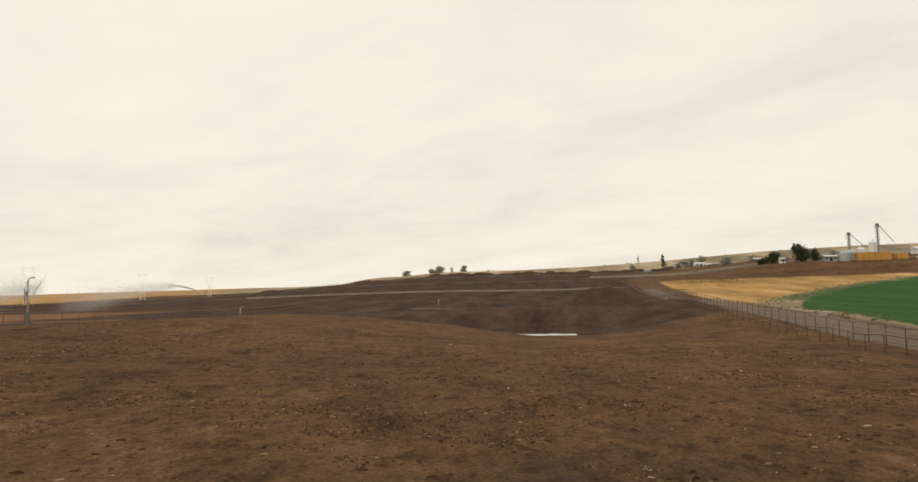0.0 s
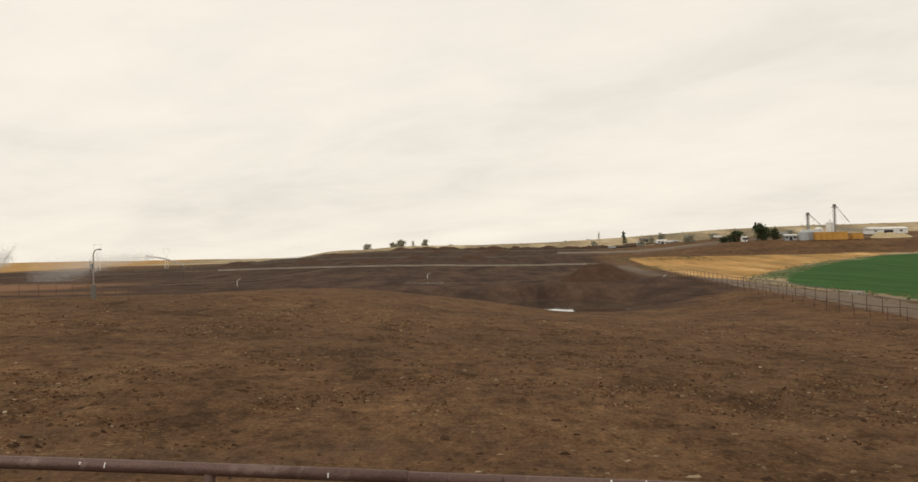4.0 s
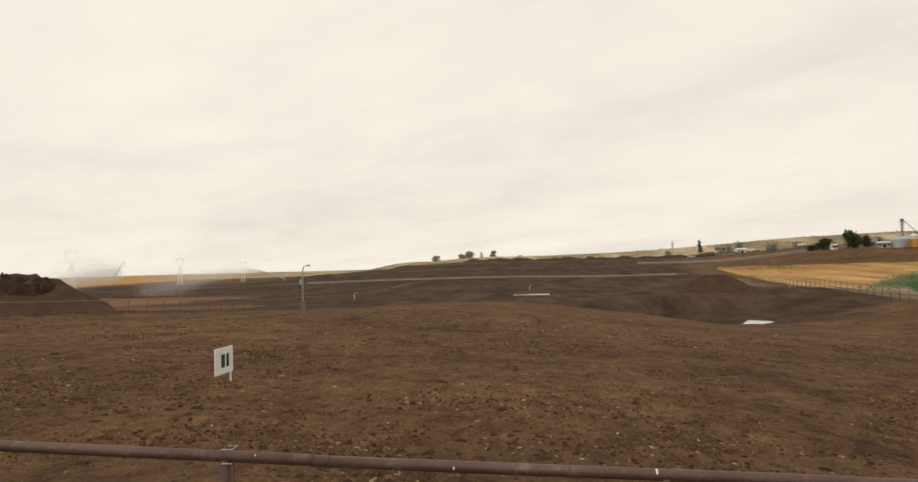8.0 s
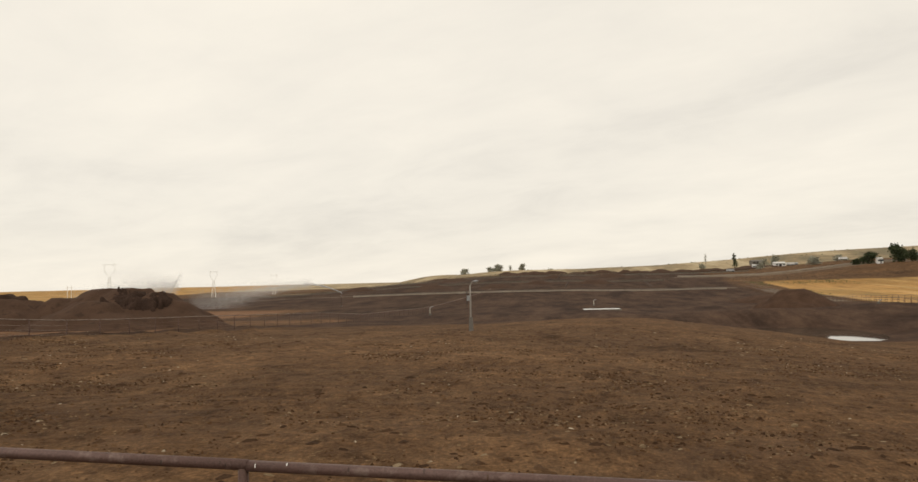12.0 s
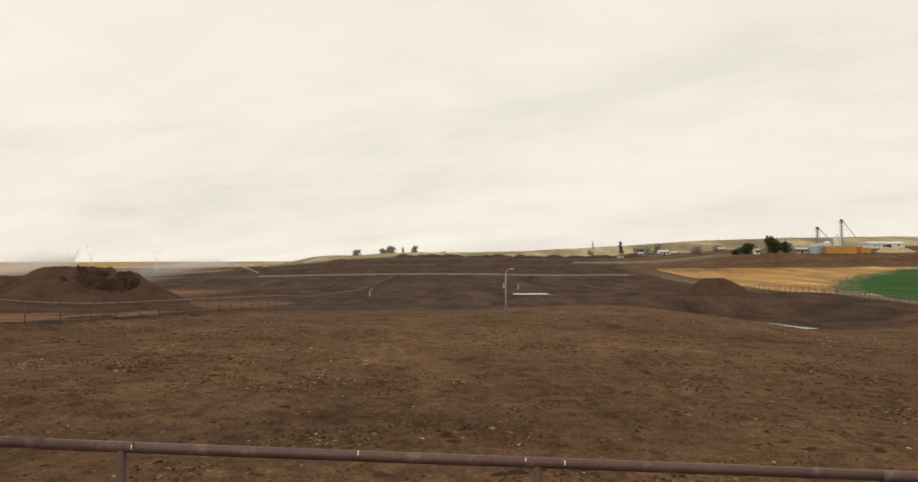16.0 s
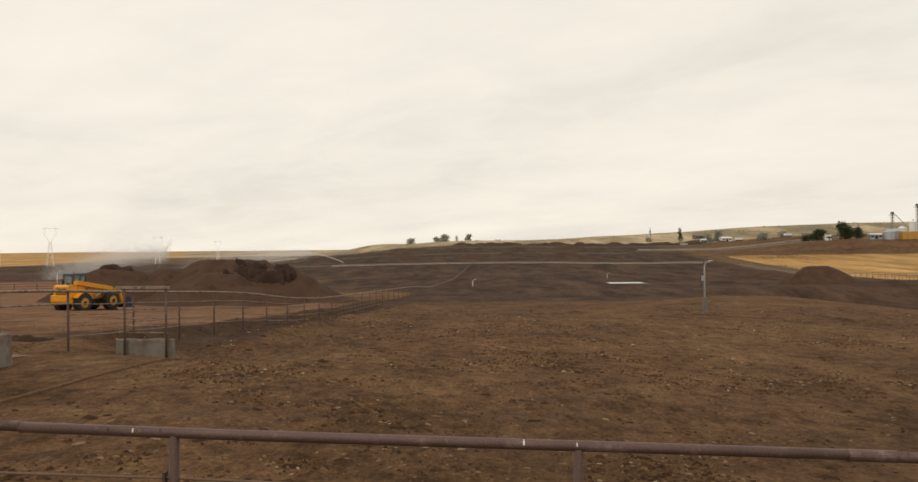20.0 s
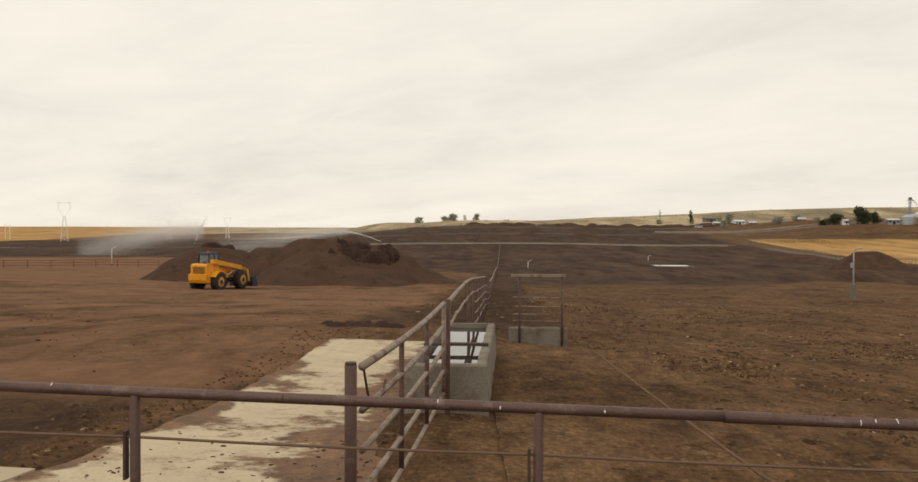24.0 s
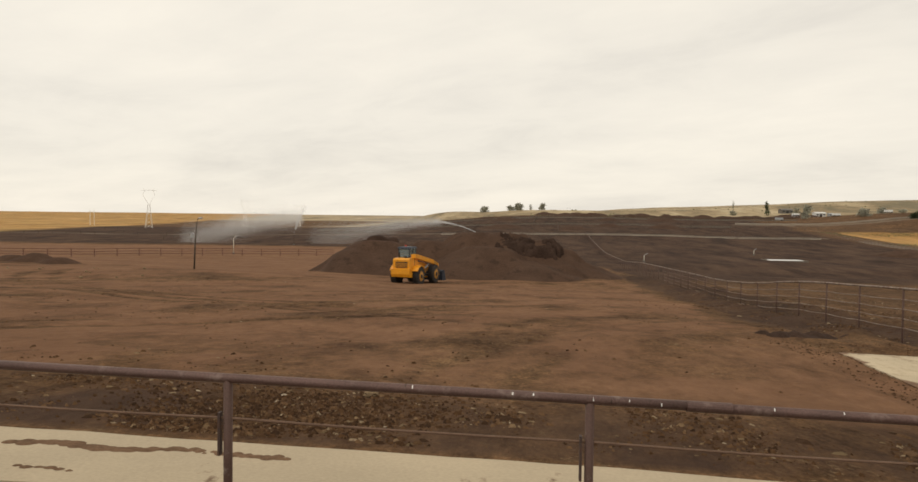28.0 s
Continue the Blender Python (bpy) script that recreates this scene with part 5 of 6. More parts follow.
def far_trough(x, y, w, d):
    g0 = ground_at(x, y)
    t = thing("water_trough", pose(x, y, g0), "far concrete water trough brimming with bright water", "water trough")
    s = Shape()
    rim = 0.24
    for lo, hi in (((-w / 2, -d / 2, -0.6), (w / 2, -d / 2 + 0.18, rim)), ((-w / 2, d / 2 - 0.18, -0.6), (w / 2, d / 2, rim)), ((-w / 2, -d / 2 + 0.18, -0.6), (-w / 2 + 0.18, d / 2 - 0.18, rim)), ((w / 2 - 0.18, -d / 2 + 0.18, -0.6), (w / 2, d / 2 - 0.18, rim))):
        s.box(lo, hi)
    part("tank", s, CONCRETE_GREY, t)
    a, b = w / 2 - 0.17, d / 2 - 0.17
    part("water", Shape().add([(-a, -b, rim - 0.02), (a, -b, rim - 0.02), (a, b, rim - 0.02), (-a, b, rim - 0.02)], [(0, 1, 2, 3)]), WATER, t)


# Low rim and deep tank are shaped so the water shows from the camera.
far_trough(-27.2, 170, 8.4, 6.5)

rngh = random.Random(8)
for k in range(16):
    hx, hy = -70 + k * 11 + rngh.uniform(-4, 4), 500 + rngh.uniform(-14, 26) - 0.25 * k
    heap("manure_mound", [(hx, hy, rngh.uniform(5, 10), rngh.uniform(0.7, 1.9)), (hx + rngh.uniform(3, 8), hy + rngh.uniform(-6, 6), rngh.uniform(4, 7), rngh.uniform(0.6, 1.5))], MANURE, "dark stockpile of manure on the far slope", 60 + k, "manure mound", 1.3, 0.3)
for k in range(12):
    hx, hy = rngh.uniform(-180, 10), rngh.uniform(330, 470)
    heap("manure_mound", [(hx, hy, rngh.uniform(7, 12), rngh.uniform(1.0, 1.7))], MANURE, "low dung mound in a far pen", 90 + k, "manure mound", 1.3, 0.3)
heap("dirt_mound", [(17, 205, 10, 1.6)], MOUND_DIRT, "low brown mound beside the lane fence", 117, "dirt mound", 0.9, 0.3)


# ---------------- standing water in the basin ----------------
def build_pond():
    rng = random.Random(5)
    for cx, cy, rx, ry, dz in ((-0.5, 113, 14.5, 18, -6.45),):
        z = dz
        s = Shape()
        ring = []
        for k in range(48):
            a = 2 * math.pi * k / 48
            r = 1 + 0.22 * math.sin(3 * a + cx) + 0.14 * math.sin(7 * a)
            ring.append((cx + rx * r * math.cos(a), cy + ry * r * math.sin(a), z))
        s.add(ring, [tuple(range(48))])
        tagged(new("water", s.mesh("water", WATER)), "shallow muddy pond mirroring the sky", "pond", kind="structure")


build_pond()


# ---------------- trees ----------------
def tree(x, y, h, spread, label, seed, mat=LEAF, trunk=0.25, clumps=60, tall=False):
    rng = random.Random(seed)
    g0 = ground_at(x, y)
    t = thing("tree", pose(x, y, g0 - 0.2), label, "tree")
    s = Shape().tube([(0, 0, -0.3), (0.1, 0, h * 0.25), (0.0, 0.1, h * 0.6), (0, 0, h * 0.85)], [spread * 0.06, spread * 0.05, spread * 0.03, 0.04], 7)
    limbs = []
    for k in range(9):
        a, z = rng.uniform(0, 6.28), rng.uniform(0.25, 0.7) * h
        reach = spread * (0.35 if tall else 0.75) * rng.uniform(0.6, 1)
        end = Vector((reach * math.cos(a), reach * math.sin(a), z + rng.uniform(0.1, 0.28) * h))
        s.tube([(0, 0, z), (end.x * 0.5, end.y * 0.5, z + (end.z - z) * 0.6), end], [spread * 0.025, spread * 0.018, 0.03], 5)
        limbs.append(end)
    part("trunk", s, BARK, t)
    leaf = Shape()
    lobes = []
    for k in range(7 if not tall else 5):
        u = rng.uniform(0, 6.28)
        if tall:
            lobes.append((Vector((rng.gauss(0, 0.12) * spread, rng.gauss(0, 0.12) * spread, h * (trunk + (0.93 - trunk) * (k + 0.5) / 5))), spread * (0.5 - 0.05 * k), h * 0.16))
        else:
            d = spread * rng.uniform(0.05, 0.42) * (1 if k < 5 else 0.6)
            z = h * (0.16 + 0.52 * k / 6 + rng.uniform(-0.05, 0.05))
            lobes.append((Vector((d * math.cos(u), d * math.sin(u), z)), spread * rng.uniform(0.42, 0.60) * (1 - 0.04 * k), h * rng.uniform(0.19, 0.26)))
    for k in range(clumps * 3):
        c, rx, rz = lobes[k % len(lobes)]
        d = Vector((rng.gauss(0, 1), rng.gauss(0, 1), rng.gauss(0, 1))).normalized() * rng.uniform(0.3, 1.03)
        c = c + Vector((d.x * rx, d.y * rx, d.z * rz))
        r = spread * rng.uniform(0.07, 0.13)
        for q in range(9):
            d = Vector((rng.gauss(0, 1), rng.gauss(0, 1), rng.gauss(0, 1))).normalized() * r * rng.uniform(0.3, 1.2)
            n2 = Vector((rng.gauss(0, 1), rng.gauss(0, 1), rng.gauss(0, 1))).normalized()
            u2 = n2.orthogonal().normalized() * r * rng.uniform(0.3, 0.6)
            v2 = n2.cross(u2).normalized() * r * rng.uniform(0.25, 0.5)
            p = c + d
            leaf.add([p - u2, p - v2 * 0.8, p + u2, p + v2], [(0, 1, 2, 3)])
    part("crown", leaf, mat, t)
    return t


tree(130.5, 395, 10.5, 7.4, "large dark broadleaf tree beside the farm sheds", 1, LEAF, 0.05, 120)
tree(137.5, 397, 7.2, 4.8, "dark broadleaf tree beside the farm sheds", 2, LEAF, 0.05, 80)
tree(118.0, 399, 7.0, 6.2, "rounded dark tree by white farm sheds", 3, LEAF, 0.05, 90)
tree(112.5, 401, 3.6, 4.0, "low dark bushes beside the farm sheds", 31, LEAF, 0.05, 60)
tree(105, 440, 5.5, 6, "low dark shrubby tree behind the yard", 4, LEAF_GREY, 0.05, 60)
tree(90.6, 566, 10.5, 4.4, "narrow upright poplar on the slope", 5, LEAF, 0.12, 70, True)
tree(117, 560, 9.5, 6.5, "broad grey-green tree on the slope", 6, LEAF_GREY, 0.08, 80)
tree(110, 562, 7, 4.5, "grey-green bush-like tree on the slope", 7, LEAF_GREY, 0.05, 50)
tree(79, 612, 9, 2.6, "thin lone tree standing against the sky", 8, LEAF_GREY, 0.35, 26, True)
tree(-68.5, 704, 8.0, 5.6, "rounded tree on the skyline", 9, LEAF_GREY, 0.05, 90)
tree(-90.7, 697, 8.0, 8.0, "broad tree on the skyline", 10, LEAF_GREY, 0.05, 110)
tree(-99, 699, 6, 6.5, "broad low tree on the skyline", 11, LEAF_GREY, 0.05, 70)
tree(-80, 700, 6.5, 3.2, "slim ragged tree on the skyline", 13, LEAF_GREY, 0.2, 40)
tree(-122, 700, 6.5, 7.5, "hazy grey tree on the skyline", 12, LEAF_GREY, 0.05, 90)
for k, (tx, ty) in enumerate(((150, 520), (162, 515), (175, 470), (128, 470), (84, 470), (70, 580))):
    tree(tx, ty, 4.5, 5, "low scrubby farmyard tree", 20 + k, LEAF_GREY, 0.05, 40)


# ---------------- farmstead ----------------
def silo(x, y, r, h, label, roof=True, mat=SILO_STEEL):
    g0 = ground_at(x, y)
    t = thing("grain_silo", pose(x, y, g0), label, "silo", "grain silos")
    n, rows = 28, 12
    verts, faces = [], []
    for j in range(rows + 1):
        for k in range(n):
            a = 2 * math.pi * k / n
            rr = r + (0.05 if j % 2 else 0.0)
            verts.append((rr * math.cos(a), rr * math.sin(a), -0.3 + (h + 0.3) * j / rows))
    for j in range(rows):
        for k in range(n):
            a, b = j * n + k, j * n + (k + 1) % n
            faces.append((a, b, b + n, a + n))
    part("wall", Shape().add(verts, faces), mat, t, "ribbed steel wall")
    cone = [((r + 0.15) * math.cos(2 * math.pi * k / n), (r + 0.15) * math.sin(2 * math.pi * k / n), h) for k in range(n)] + [(0.4 * math.cos(2 * math.pi * k / n), 0.4 * math.sin(2 * math.pi * k / n), h + r * 0.5) for k in range(n)]
    part("roof", Shape().add(cone, [(k, (k + 1) % n, (k + 1) % n + n, k + n) for k in range(n)] + [tuple(range(n, 2 * n))]), mat, t, "conical steel roof")
    part("ladder", Shape().box((-0.25, -r - 0.16, 0), (-0.2, -r - 0.1, h)).box((0.2, -r - 0.16, 0), (0.25, -r - 0.1, h)), GALV, t)
    part("vent", Shape().tube([(0, 0, h + r * 0.5 - 0.1), (0, 0, h + r * 0.5 + 0.5)], 0.35, 10), GALV, t)


silo(147.8, 384, 2.7, 3.7, "squat corrugated steel grain bin")
silo(151.4, 386, 2.7, 3.8, "corrugated steel grain bin beside another")
silo(159.0, 393, 2.2, 4.8, "short cream-white grain bin", True, WHITE_PAINT)
silo(165.3, 394, 1.9, 8.0, "slim cream-white grain bin", True, WHITE_PAINT)


def elevator_leg(x, y, h, label):
    g0 = ground_at(x, y)
    t = thing("grain_elevator", pose(x, y, g0), label, "grain elevator", "grain elevators")
    # Legs, bracing and platform use a paler grey that imitates distance haze.
    for sx in (-0.6, 0.6):
        for sy in (-0.6, 0.6):
            part("leg", Shape().tube([(sx, sy, -0.3), (sx * 0.9, sy * 0.9, h)], 0.08, 5), POLE_PALE, t)
    z = 0.0
    braces = Shape()
    while z < h - 1.6:
        for a, b in (((-0.6, -0.6), (0.6, -0.6)), ((0.6, -0.6), (0.6, 0.6)), ((0.6, 0.6), (-0.6, 0.6)), ((-0.6, 0.6), (-0.6, -0.6))):
            braces.tube([(*a, z), (*b, z + 1.6)], 0.05, 4)
        z += 1.6
    part("bracing", braces, POLE_PALE, t)
    part("trunking", Shape().box((-0.22, -0.16, 0), (-0.03, 0.16, h)).box((0.03, -0.16, 0), (0.22, 0.16, h)), GALV, t, "pair of grey steel casings")
    part("head", Shape().box((-0.8, -0.6, h), (0.8, 0.6, h + 1.3), None, 0.75), POLE_GREY, t, "weathered grey elevator head")
    part("platform", Shape().box((-1.5, -1.3, h - 0.5), (1.5, 1.3, h - 0.35)), POLE_PALE, t)
    part("spout", Shape().tube([(0.8, 0, h + 0.4), (7.5, 0, h * 0.5)], 0.16, 6), GALV, t)
    for gx, gy in ((12, -5), (-12, -5), (13, 6)):
        part("guy_wire", Shape().tube([(0, 0, h), (gx, gy, 0)], 0.03, 4), GALV, t)


elevator_leg(152, 389, 12.3, "tall lattice grain elevator leg with guy wires")
elevator_leg(168.5, 395.6, 16.3, "tallest lattice grain elevator leg with guy wires")


def shed(x, y, w, d, h, rot, mat, label, roof_mat=None, open_side=False):
    g0 = ground_at(x, y)
    t = thing("farm_shed", pose(x, y, g0, 0, 0, rot), label, "shed", "farm sheds")
    ridge = h + w * 0.18 if not open_side else h + 0.5
    wall = Shape().box((-d / 2, -w / 2, -0.4), (d / 2, w / 2, h))
    part("wall", wall, mat, t)
    rf = Shape().add([(-d / 2 - 0.3, -w / 2 - 0.3, h), (d / 2 + 0.3, -w / 2 - 0.3, h), (d / 2 + 0.3, 0, ridge), (-d / 2 - 0.3, 0, ridge), (-d / 2 - 0.3, w / 2 + 0.3, h), (d / 2 + 0.3, w / 2 + 0.3, h)],
                     [(0, 1, 2, 3), (3, 2, 5, 4), (0, 3, 4), (1, 5, 2), (0, 4, 5, 1)])
    part("roof", rf, roof_mat or mat, t)
    # Flat dark panel on the wall; no opening is cut.
    part("door", Shape().box((-d * 0.12, -w / 2 - 0.06, 0), (d * 0.12, -w / 2 - 0.01, h * 0.75)), DARK_STEEL, t, "dark flat door panel")
    for u in (-0.33, 0.33):
        part("window", Shape().box((d * u - 0.7, -w / 2 - 0.05, h * 0.4), (d * u + 0.7, -w / 2 - 0.01, h * 0.75)), CAB_DARK, t)


shed(141.5, 386, 3, 6, 2.4, 0, GALV, "low open-fronted white shed with dark flat door panel", WHITE_PAINT)
shed(121, 393, 2.2, 2.4, 2.4, 10, WHITE_PAINT, "small white farm hut")
shed(103, 500, 4, 7, 2.4, 12, WHITE_PAINT, "white barn with curved pale roof")
shed(90, 505, 3, 4, 2.0, 0, WHITE_PAINT, "small white house in the distance")
shed(113, 505, 3, 5, 1.6, 8, GALV, "low grey-white shed in the distance")
shed(112, 590, 6, 9, 2.4, 8, POLE_GREY, "faded grey roofed house on the slope")
shed(212, 430, 6, 22, 2.6, 4, WHITE_PAINT, "long white building on the hillside")


def grain_stack(x, y, ln, h, mat, label, rot=0):
    g0 = ground_at(x, y)
    rng = random.Random(int(x))
    t = thing("grain_stack", pose(x, y, g0, 0, 0, rot), label, "stack")
    n = int(ln / 2.6)
    for k in range(n):
        for r in range(3):
            w = 2.5
            x0 = -ln / 2 + k * 2.6
            hh = h / 3
            part("bale", Shape().box((x0, -2.5 + 0.3 * r, r * hh - (0.3 if r == 0 else 0)), (x0 + w, 2.5 - 0.3 * r, (r + 1) * hh - 0.04 + rng.uniform(-0.05, 0.05))), mat, t)


grain_stack(161.2, 382, 18.2, 3.6, HAY, "long orange stack of bales")
grain_stack(173.2, 383, 5.2, 2.5, HAY, "low end of the orange bale stack")
heap("grain_pile", [(187, 386, 5, 2.8), (192, 387, 5, 2.4), (198, 388, 5, 1.8)], TAN_TARP, "tan pile of loose grain against a wall", 55, "grain pile", 0.9, 0.1)


def conveyor(xa, xb, y, h):
    g0 = ground_at(xa, y)
    t = thing("conveyor_frame", pose(xa, y, g0), "long pale steel conveyor gantry over the stacks", "conveyor")
    ln = xb - xa
    part("walkway", Shape().box((0, -0.7, h), (ln, 0.7, h + 0.4)), GALV, t)
    part("handrail", Shape().tube([(0, -0.7, h + 1.4), (ln, -0.7, h + 1.4)], 0.07, 5), GALV, t)
    x = 0
    while x <= ln:
        part("support", Shape().tube([(x, -0.6, -3), (x, -0.6, h + 1.4)], 0.12, 5), GALV, t)
        x += 6


conveyor(168, 190, 391, 3.6)

for k in (0, 3, 5, 8):
    vx, vy = 60 + k * 13 + rngh.uniform(-4, 4), 455 + rngh.uniform(-10, 14)
    g0 = ground_at(vx, vy)
    t = thing("feed_trailer", pose(vx, vy, g0, 0, 0, rngh.uniform(-15, 15)), "small pale farm trailer parked by the pens", "trailer", "parked trailers")
    part("body", Shape().box((-2.2, -1.0, 0.7), (2.2, 1.0, 1.9), None, 0.94), WHITE_PAINT if k % 2 else GALV, t)
    for wx in (-1.3, 1.3):
        for wy in (-1.0, 1.0):
            part("wheel", Shape().wheel((wx, wy, 0.42), 0.42, 0.25, 12), BLACK_RUBBER, t)
    part("drawbar", Shape().box((2.1, -0.06, 0.6), (3.4, 0.06, 0.72)), DARK_STEEL, t)


def pallet_stack(x, y, rot, layers):
    t = thing("pallet_stack", pose(x, y, ground_at(x, y), 0, 0, rot), "stack of bleached wooden pallets beside the gravel lane", "pallets")
    for k in range(layers):
        z = 0.145 * k
        for u in range(5):
            part("board", Shape().box((-0.6, -0.5 + 0.225 * u, z + 0.10), (0.6, -0.4 + 0.225 * u, z + 0.122)), PALE_WOOD, t)
        for u in (-0.55, 0.0, 0.45):
            part("bearer", Shape().box((u, -0.5, z), (u + 0.1, 0.5, z + 0.098)), PALE_WOOD, t)


pallet_stack(26.6, 78.0, 24, 3)


def wood_pole(x, y, h):
    t = thing("utility_pole", pose(x, y, ground_at(x, y)), "far wooden double pole of a power line on the plain", "pole", "power line")
    for sx in (-1.6, 1.6):
        part("pole", Shape().tube([(sx, 0, -0.5), (sx, 0, h)], 0.16, 5), PYLON, t)
    part("crossarm", Shape().box((-3.2, -0.1, h * 0.84), (3.2, 0.1, h * 0.84 + 0.25)), PYLON, t)


wood_pole(-398, 520, 11.5)
wood_pole(-520, 560, 11.5)


# ---------------- power line ----------------
def pylon(x, y, top, label):
    g0 = ground_at(x, y)
    h = top - g0
    t = thing("transmission_tower", pose(x, y, g0, 0, 0, 20), label, "pylon", "power line")
    waist, half = h * 0.62, h * 0.14
    for sx in (-1, 1):
        for sy in (-1, 1):
            part("leg", Shape().tube([(sx * h * 0.085, sy * h * 0.085, -0.5), (sx * 0.5, sy * 0.5, waist)], 0.075, 4), PYLON, t)
        part("yoke", Shape().tube([(sx * 0.4, 0, waist), (sx * half, 0, h * 0.83), (sx * half * 0.75, 0, h * 0.96)], 0.09, 4), PYLON, t)
        part("crossarm", Shape().tube([(0, 0, h * 0.96), (sx * half * 1.35, 0, h * 0.95)], 0.09, 4), PYLON, t)
        part("peak", Shape().tube([(sx * half * 0.75, 0, h * 0.96), (sx * half * 0.9, 0, h)], 0.07, 4), PYLON, t)
    z, brace = 0.0, Shape()
    while z < waist * 0.92:
        w1, w2 = h * 0.085 * (1 - z / waist) + 0.5 * z / waist, h * 0.085 * (1 - min(1, (z + h * 0.1) / waist)) + 0.5
        for sy in (-1, 1):
            brace.tube([(-w1, sy * w1, z), (w2, sy * w2, z + h * 0.1)], 0.03, 3)
            brace.tube([(w1, sy * w1, z), (-w2, sy * w2, z + h * 0.1)], 0.03, 3)
        z += h * 0.1
    part("lattice", brace, PYLON, t)


pylon(-307, 426, 18.9, "pale steel lattice transmission tower far across the plain")
pylon(-281, 512, 14.6, "hazy steel lattice transmission tower in the distance")
pylon(-266, 590, 12.2, "hazy distant steel transmission tower")


# ---------------- sprinkler water ----------------
def water_jet(a, b, rise, spread, count, label, seed, core=0.04, size=1.0, ease=1.3):
    """Drops of one sprinkler's stream, thrown from a to b: a tight core that opens into scattered spray."""
    rng = np.random.default_rng(seed)
    a, b = np.array(a, float), np.array(b, float)
    ahead = (b - a) / np.linalg.norm(b - a)
    side = np.cross(ahead, (0, 0, 1))
    side /= np.linalg.norm(side)
    u = rng.random(count) ** ease
    w = spread * u ** 1.5
    c = a + (b - a) * u[:, None]
    c = c + side * rng.normal(0, 1, count)[:, None] * (0.25 * w + core)[:, None]
    c[:, 2] += rise * 4 * u * (1 - u) + rng.normal(0, 1, count) * (0.35 * w + core) - np.abs(rng.normal(0, 1, count)) * w * 0.8 * u
    r = size * rng.uniform(0.02, 0.05, count) * (1.4 - 0.6 * u)
    tips = np.array([(1, 0, -0.4), (-0.5, 0.87, -0.4), (-0.5, -0.87, -0.4), (0, 0, 1.2)])
    v = (c[:, None, :] + r[:, None, None] * tips[None]).reshape(-1, 3)
    k = np.arange(count)[:, None, None] * 4 + np.array([(0, 1, 3), (1, 2, 3), (2, 0, 3), (0, 2, 1)])[None]
    me = bpy.data.meshes.new("water_spray")
    me.from_pydata(v.tolist(), [], k.reshape(-1, 3).tolist())
    me.materials.append(SPRAY)
    return tagged(new("water_spray", me), label, "water spray", kind="stuff")


sprinkler_pole(-99.5, 210, -0.2, "thin pale sprinkler riser throwing a water arc", 0.1, None, 0.5, POLE_DARK)
sprinkler_pole(-151.4, 207, 0.2, "thin pale sprinkler riser spouting upward", 0.1, None, 0.5, POLE_DARK)
water_jet((-99.4, 210, 0.1), (-112, 213, 3.2), 0.6, 0.5, 14000, "white arc of sprinkler water over the far pens", 1)
water_jet((-109, 212.5, 2.9), (-150, 219, -0.6), 0.4, 6.0, 80000, "white drift of fine sprinkler water", 5, 0.7, 0.9, 0.7)
water_jet((-151.0, 207, 0.4), (-149.6, 212, 7.4), 0.4, 0.9, 14000, "steep plume of sprinkler water blown into mist", 2, 0.1, 0.55)
water_jet((-150, 210, 3.4), (-188, 214, -2.2), 0.9, 3.2, 70000, "low drift of sprinkler water over dark ground", 3, 1.3, 1.2, 0.9)
water_jet((-150.5, 208, 3.2), (-174, 213, 6.5), 1.0, 7.0, 80000, "cloud of fine sprinkler mist drifting low", 7, 1.5, 0.5, 0.65)
water_jet((-38, 690, 9.0), (-50, 690, 13), 2.0, 1.2, 1500, "thin white sprinkler jet on the far slope", 4)


# ---------------- loose stones, dung and straw on the pens ----------------
def litter(name, label, mat, count, xr, yr, size, seed, flat=0.5, keep=None, power=1.0, thin=0.8, least=0.25):
    """Loose bits strewn over the ground, each a low seven-sided lump."""
    rng = np.random.default_rng(seed)
    xs, ys = [], []
    got = 0
    while got < count:
        x, y = rng.uniform(*xr, count), yr[0] + (yr[1] - yr[0]) * rng.random(count) ** power
        if keep:
            k = keep(x, y, rng)
            x, y = x[k], y[k]
        xs.append(x)
        ys.append(y)
        got += len(x)
    x, y = np.concatenate(xs)[:count], np.concatenate(ys)[:count]
    r = size * (least + rng.random(count) ** 3)
    z = height(x, y)
    q = rng.uniform(0.7, 1.3, (count, 8))
    h = rng.uniform(0, 6.28, count)
    ch, sh = np.cos(h), np.sin(h)
    v = np.zeros((count, 7, 3))
    for k in range(5):
        a, b = r * q[:, k] * math.cos(k * 1.2566), r * thin * q[:, k] * math.sin(k * 1.2566)
        v[:, k] = np.stack([x + a * ch - b * sh, y + a * sh + b * ch, z - 0.01], -1)
    v[:, 5] = np.stack([x + r * 0.45 * q[:, 5] * ch, y + r * 0.45 * sh, z + r * flat * q[:, 6]], -1)
    v[:, 6] = np.stack([x - r * 0.4 * ch, y - r * 0.4 * sh, z + r * flat * q[:, 7]], -1)
    f = np.arange(count)[:, None, None] * 7 + np.array([(0, 1, 5), (1, 2, 5), (2, 6, 5), (2, 3, 6), (3, 4, 6), (4, 5, 6), (4, 0, 5)])[None]
    me = bpy.data.meshes.new(name)
    me.from_pydata(v.reshape(-1, 3).tolist(), [], f.reshape(-1, 3).tolist())
    me.materials.append(mat)
    return tagged(new(name, me), label, "litter", kind="stuff")


